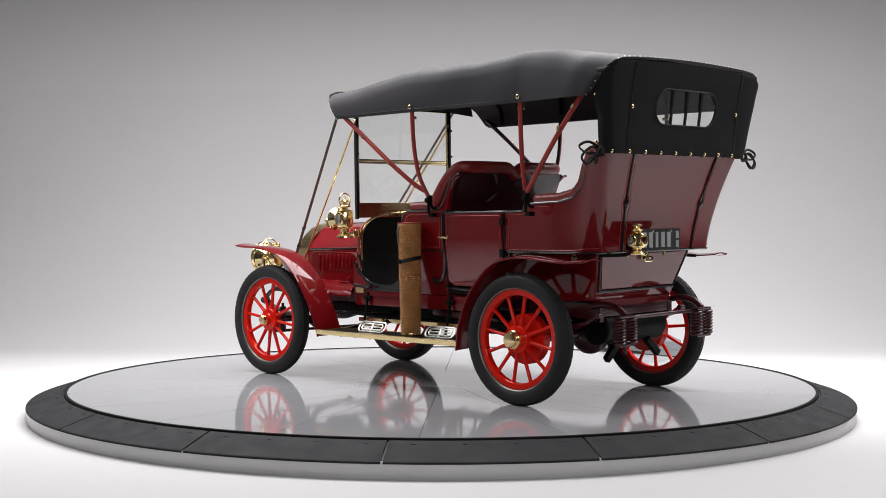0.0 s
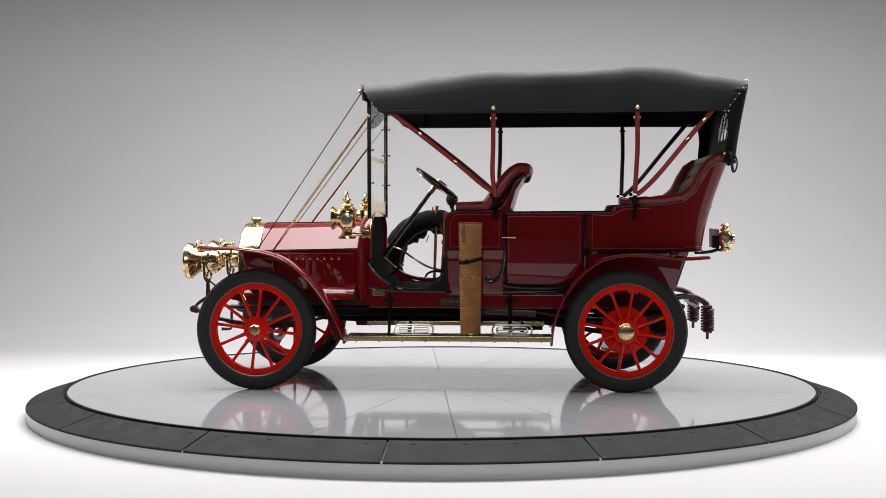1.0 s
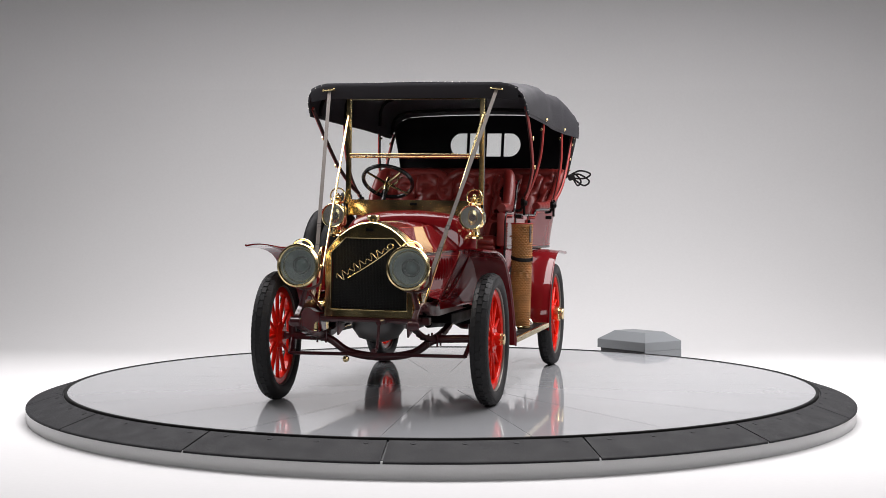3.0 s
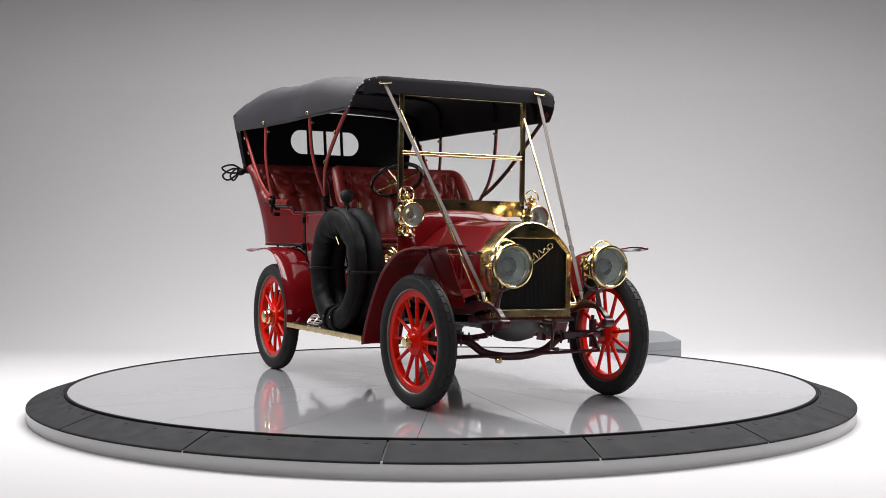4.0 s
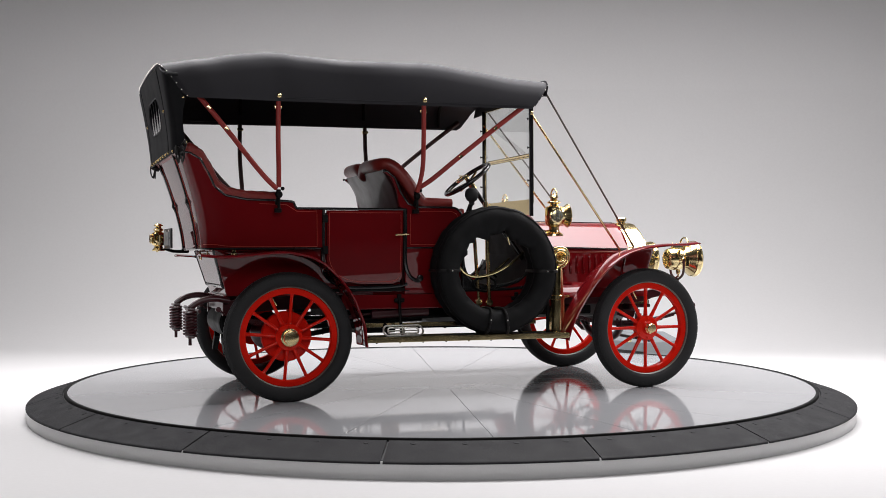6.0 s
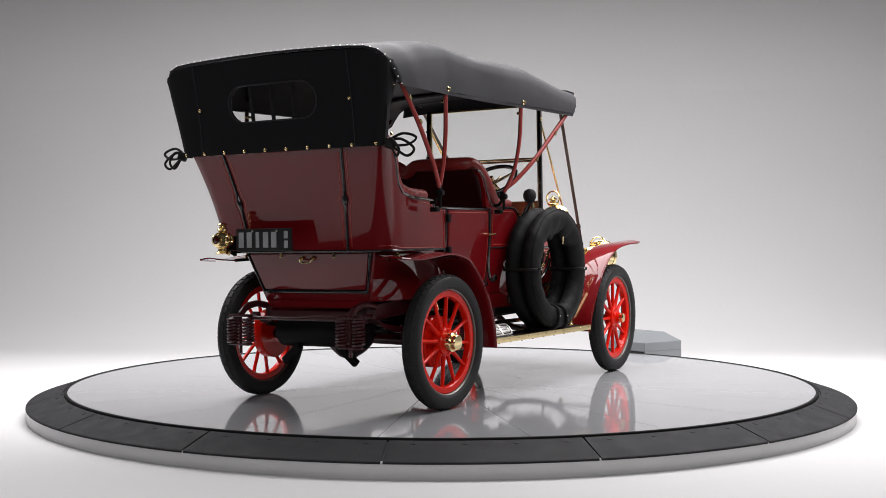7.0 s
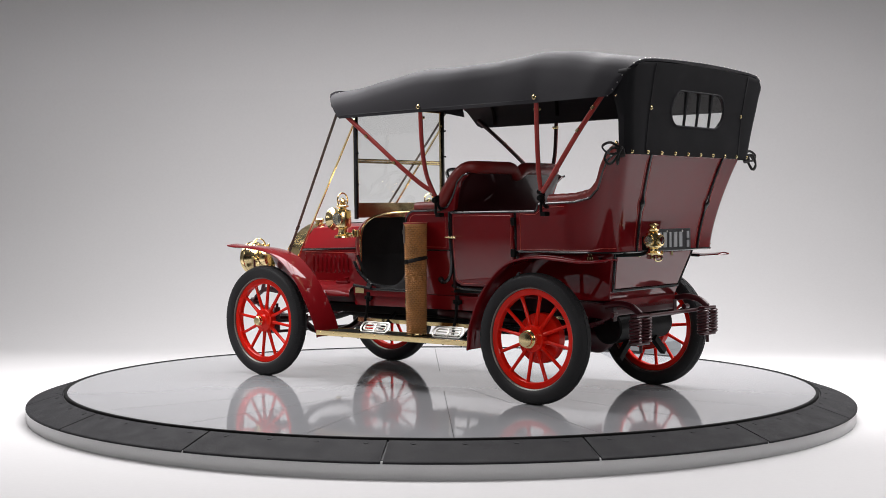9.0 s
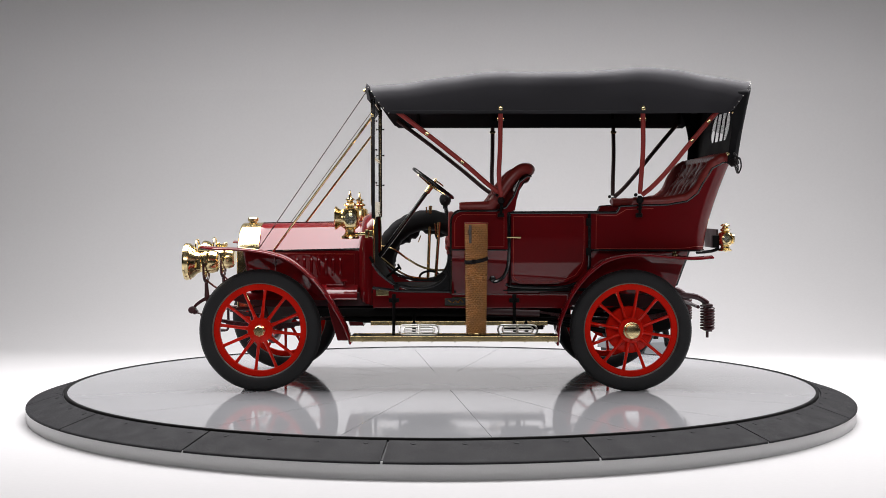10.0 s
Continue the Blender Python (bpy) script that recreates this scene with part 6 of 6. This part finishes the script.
# -- controls, spares, basket, horn --
def controls():
    hub = Vector((0.068, -0.302, 1.512))
    foot = Vector((0.52, -0.302, 0.90))
    d = (hub - foot).normalized()
    col = part("steering_column", Shape().tube([foot, hub], 0.017, 12), BLACK, CAR, "black steering column")
    part("column_collar", Shape().tube([hub - d * 0.09, hub - d * 0.02], 0.024, 14), BRASS, col)
    a = Vector((0, 1, 0))
    b = d.cross(a).normalized()
    ring = [hub + (a * math.cos(t) + b * math.sin(t)) * 0.19 for t in [math.tau * i / 48 for i in range(48)]]
    w = part("steering_wheel", Shape().tube(ring, 0.0155, 10, closed=True), BLACK, CAR, "black-rimmed steering wheel with brass spokes")
    for i in range(4):
        t = math.pi / 4 + math.pi / 2 * i
        part("wheel_spoke", Shape().tube([hub - d * 0.025, hub - d * 0.015 + (a * math.cos(t) + b * math.sin(t)) * 0.185], [0.012, 0.008], 8), BRASS, w)
    part("control_quadrant", Shape().tube([hub + d * 0.03 + (a * math.cos(t) + b * math.sin(t)) * 0.075 for t in [math.pi * i / 12 for i in range(13)]], 0.006, 8)
         .tube([hub - d * 0.02, hub + d * 0.035], 0.016, 12).tube([hub + d * 0.03, hub + d * 0.04 + a * 0.11], 0.005, 8), BRASS, w)
    for x, y, z1, lean in ((0.10, -0.615, 1.335, 0.02), (0.03, -0.56, 1.20, 0.03)):
        part("hand_lever", Shape().tube([(x + lean, y, 0.62), (x, y, z1 - 0.13)], 0.013, 10).tube([(x, y, z1 - 0.13), (x - 0.005, y, z1)], [0.012, 0.016], 10)
             .tube([(x + 0.02, y, z1 - 0.10), (x + 0.03, y, z1 - 0.01)], 0.006, 8).lathe([(0.0, -0.015), (0.024, -0.012), (0.024, 0.012), (0, 0.015)], (x + lean, y, 0.62), "y", 16), BRASS, CAR, "brass hand lever")
    part("pedal", Shape().tube([(0.43, 0.05, 0.78), (0.33, 0.05, 0.86)], 0.010, 8).box((0.325, 0.05, 0.865), (0.012, 0.07, 0.05), pose(0, 0, 0, 0, 30, 0), 0.004), IRON, CAR)
    part("lever_quadrant", Shape().tube([(0.10 + 0.085 * math.cos(t), -0.575, 0.75 + 0.05 * math.sin(t)) for t in [math.tau * i / 24 for i in range(24)]], 0.009, 8, closed=True), IRON, CAR)
    part("footwell_tube", Shape().tube(curve_through([(0.47, -0.1, 0.93), (0.36, -0.1, 0.84), (0.25, -0.12, 0.78), (0.12, -0.2, 0.76)], 6), 0.008, 8), BRASS, CAR)
    # horn bulb and braided horn tube
    part("horn_bulb", Shape().lathe([(0.018, -0.075), (0.02, -0.05), (0.035, -0.04), (0.047, -0.015), (0.049, 0.008), (0.04, 0.034), (0.02, 0.047), (0, 0.05)], (-0.026, -0.665, 1.385), "z", 24), RUBBER, CAR, "black rubber horn bulb")
    part("horn_neck", Shape().tube([(-0.03, -0.655, 1.315), (-0.045, -0.625, 1.24)], [0.016, 0.02], 10), BLACK, CAR)
    tube = curve_through([(-0.13, -0.612, 1.02), (-0.125, -0.612, 0.92), (-0.06, -0.615, 0.83), (0.03, -0.62, 0.805), (0.16, -0.62, 0.83), (0.28, -0.63, 0.895), (0.40, -0.60, 0.98), (0.52, -0.59, 1.01), (0.60, -0.60, 1.0)], 8)
    part("horn_tube", Shape().tube(tube, [0.0085 + 0.001 * (i % 2) for i in range(len(tube))], 8), BRASS, CAR, "braided brass horn tube")
    cx0, cz0, y0 = 0.665, 0.943, -0.60
    coil = [(cx0 + (0.088 - 0.062 * i / 60) * math.cos(i * 0.27 + 2.6), y0 - 0.035 * i / 60, cz0 + (0.088 - 0.062 * i / 60) * math.sin(i * 0.27 + 2.6)) for i in range(61)]
    horn = part("bugle_horn", Shape().tube(coil, [0.011 + 0.004 * i / 60 for i in range(61)], 10), BRASS, CAR, "coiled brass bugle horn")
    part("horn_bell", Shape().lathe([(0.008, -0.06), (0.010, -0.02), (0.015, 0.015), (0.028, 0.035), (0.030, 0.037), (0.026, 0.033), (0.008, 0.0)], (cx0, y0 - 0.015, cz0), "-y", 28, cap=False), BRASS, horn)
    # acetylene generator on the right running board
    gen = part("gas_generator", Shape().lathe([(0.0, 0.402), (0.058, 0.402), (0.06, 0.41), (0.056, 0.418), (0.056, 0.635), (0.061, 0.64), (0.061, 0.662), (0.048, 0.668), (0.046, 0.845), (0.04, 0.86), (0.018, 0.872), (0.018, 0.89), (0, 0.892)],
                                              (0.632, -0.632, 0), "z", 32), BRASS, CAR, "tall brass acetylene generator", angle=25)
    part("generator_tap", Shape().tube([(0.682, -0.632, 0.655), (0.72, -0.632, 0.655)], 0.008, 8).box((0.72, -0.632, 0.658), (0.012, 0.045, 0.014), None, 0.003), BRASS, gen)
    part("generator_strap", Shape().tube([(0.55, -0.66, 0.40), (0.55, -0.66, 0.80)], 0.014, 8), IRON, CAR)


def spare_tyres():
    for k, y in enumerate((-0.652, -0.785)):
        rows = []
        n, m = 120, 22
        for i in range(n):
            a = math.tau * i / n
            up = max(0, math.sin(a)) if k == 1 else 0
            # loose cloth bunches on the inner side of the upper half
            bunch = up ** 0.7 * (0.036 + 0.020 * math.sin(a * 7 + 1.1) + 0.012 * math.sin(a * 17 + 0.4) + 0.007 * math.sin(a * 31))
            row = []
            for j in range(m):
                t = math.tau * j / m
                rr = 0.082 + 0.0022 * math.sin(a * 23 + 2 * math.sin(t)) + 0.0014 * math.sin(a * 41 + 1.7 * math.sin(2 * t)) + 0.005 * up * math.sin(a * 15 + 2.4 * math.cos(t)) * abs(math.sin(a * 3.1))
                inner = max(0, -math.cos(t)) ** 2
                r = 0.364 + rr * math.cos(t) - inner * bunch
                h = 0.064 * math.sin(t) * (1 + 0.03 * math.sin(a * 13 + t)) - 0.004 * inner * math.sin(a * 19)
                row.append((0.116 + r * math.cos(a), y + h, 0.853 + r * math.sin(a)))
            rows.append(row)
        sp = part("spare_tyre", Shape().grid(rows, close_u=True, close_v=True), COVER, CAR, "spare tyre in a wrinkled black cloth cover", angle=80)
        if k == 1:
            part("cover_seam", Shape().tube([(0.116 + 0.43 * math.cos(a), y - 0.042, 0.853 + 0.43 * math.sin(a)) for a in [math.tau * i / 80 for i in range(80)]], 0.004, 6, closed=True), COVER, sp)
            part("cover_pull", Shape().tube([(0.20, y - 0.03, 1.03), (0.18, y - 0.045, 1.085)], 0.005, 8), BRASS, sp)
    for ang in (180, 358, -102, -82):
        a = radians(ang)
        rad = Vector((math.cos(a), 0, math.sin(a)))
        c = Vector((0.116, -0.718, 0.853)) + rad * 0.364
        loop = [c + rad * 0.092 * math.copysign(abs(math.cos(t)) ** 0.6, math.cos(t)) + Vector((0, 1, 0)) * 0.138 * math.copysign(abs(math.sin(t)) ** 0.6, math.sin(t)) for t in [math.tau * i / 32 for i in range(32)]]
        part("spare_strap", Shape().tube(loop, 0.011, 8, closed=True, flat=0.35 if abs(ang) > 120 or ang > 300 else 1.0), BLACKSTRAP, CAR, "black leather strap")
        part("spare_buckle", Shape().box(tuple(c + Vector((0, -0.142, 0)) + rad * 0.02), (0.026, 0.005, 0.022), None, 0.003), IRON, CAR)
        part("buckle_stud", Shape().lathe([(0.006, 0), (0.005, 0.003), (0, 0.004)], tuple(c + Vector((0, -0.145, 0)) - rad * 0.012), "-y", 8), NICKEL, CAR)


def basket():
    """Tall wicker umbrella basket: woven strands round upright stakes."""
    x0, y0 = -0.252, 0.69
    rows = []
    n, strands = 144, 60
    for j in range(strands * 3 + 1):
        t = j / (strands * 3)
        z = 0.405 + 0.785 * t
        r = 0.068 + 0.011 * t
        wide = 0.50 < t < 0.56
        k = 18 if not wide else 9
        phase = math.pi * ((j // 3) % 2 if not wide else (j // 9) % 2)
        ridge = (-0.0052, 0.0022, 0.0022)[j % 3]
        row = []
        for i in range(n):
            a = math.tau * i / n
            w = math.cos(k * a + phase) * (0.0048 if not wide else 0.007)
            row.append((x0 + (r + w + ridge) * math.cos(a), y0 + (r + w + ridge) * math.sin(a), z))
        rows.append(row)
    b = part("umbrella_basket", Shape().grid(rows, close_v=True), WICKER, CAR, "tall tan wicker umbrella basket with dark strap", angle=70)
    part("basket_base", Shape().lathe([(0.0, 0.402), (0.07, 0.402), (0.073, 0.41), (0.07, 0.42)], (x0, y0, 0), "z", 28), BRASS, b)
    lid = part("basket_lid", Shape().lathe([(0.08, 1.185), (0.084, 1.19), (0.084, 1.205), (0.078, 1.212), (0.0, 1.215)], (x0, y0, 0), "z", 32), WICKER, b, "wicker lid edged in red leather")
    part("lid_rim", Shape().tube([(x0 + 0.083 * math.cos(a), y0 + 0.083 * math.sin(a), 1.208) for a in [math.tau * i / 32 for i in range(32)]], 0.005, 8, closed=True), BOWRED, b)
    part("lid_strap", Shape().box((x0 + 0.045, y0 + 0.072, 1.13), (0.02, 0.006, 0.13), pose(0, 0, 0, 0, 0, -32), 0.002).tube([(x0 + 0.045, y0 + 0.078, 1.16), (x0 + 0.06, y0 + 0.068, 1.16), (x0 + 0.06, y0 + 0.068, 1.13), (x0 + 0.045, y0 + 0.078, 1.13)], 0.003, 6, closed=True), STRAP, b)
    ring = [(x0 + 0.081 * math.cos(a), y0 + 0.081 * math.sin(a), 0.945 + 0.018 * math.cos(a + 2.6)) for a in [math.tau * i / 40 for i in range(40)]]
    part("basket_strap", Shape().tube(ring, 0.014, 8, closed=True, flat=0.3), BLACKSTRAP, b, "dark leather strap")
    part("basket_buckle", Shape().box((x0 + 0.02, y0 + 0.086, 0.935), (0.03, 0.006, 0.032), None, 0.003), IRON, b)


controls()
spare_tyres()
basket()


# the body leans a little to its left on its springs
LEAN = Matrix.Translation((0, 0, 1.3)) @ Matrix.Rotation(radians(-1.0), 4, "X") @ Matrix.Translation((0, 0, -1.3))
for ob in CAR.children:
    if ob.name.split(".")[0] not in ("wheel", "front_axle", "rear_axle", "tie_rod", "steering_knuckle", "grease_cup"):
        ob.matrix_basis = LEAN @ ob.matrix_basis


# ---- what moves ----
def motions():
    """The turntable's disc turns and carries the car."""
    # nine even steps a second, with a short rest in the middle of each second
    angles = []
    for n in range(101):
        sec, tenth = divmod(n, 10)
        angles.append((n / 10, 135.2 + 4.495 * (9 * sec + (tenth if tenth < 5 else tenth - 1))))
    walk(DISC_OB, [(t, pose(0, 0, 0, 0, 0, a)) for t, a in angles])
    walk(CAR, [(t, pose(AXIS_X, 0, TABLE_Z, 0, 0, a) @ pose(0, -0.108, 0)) for t, a in angles])


motions()
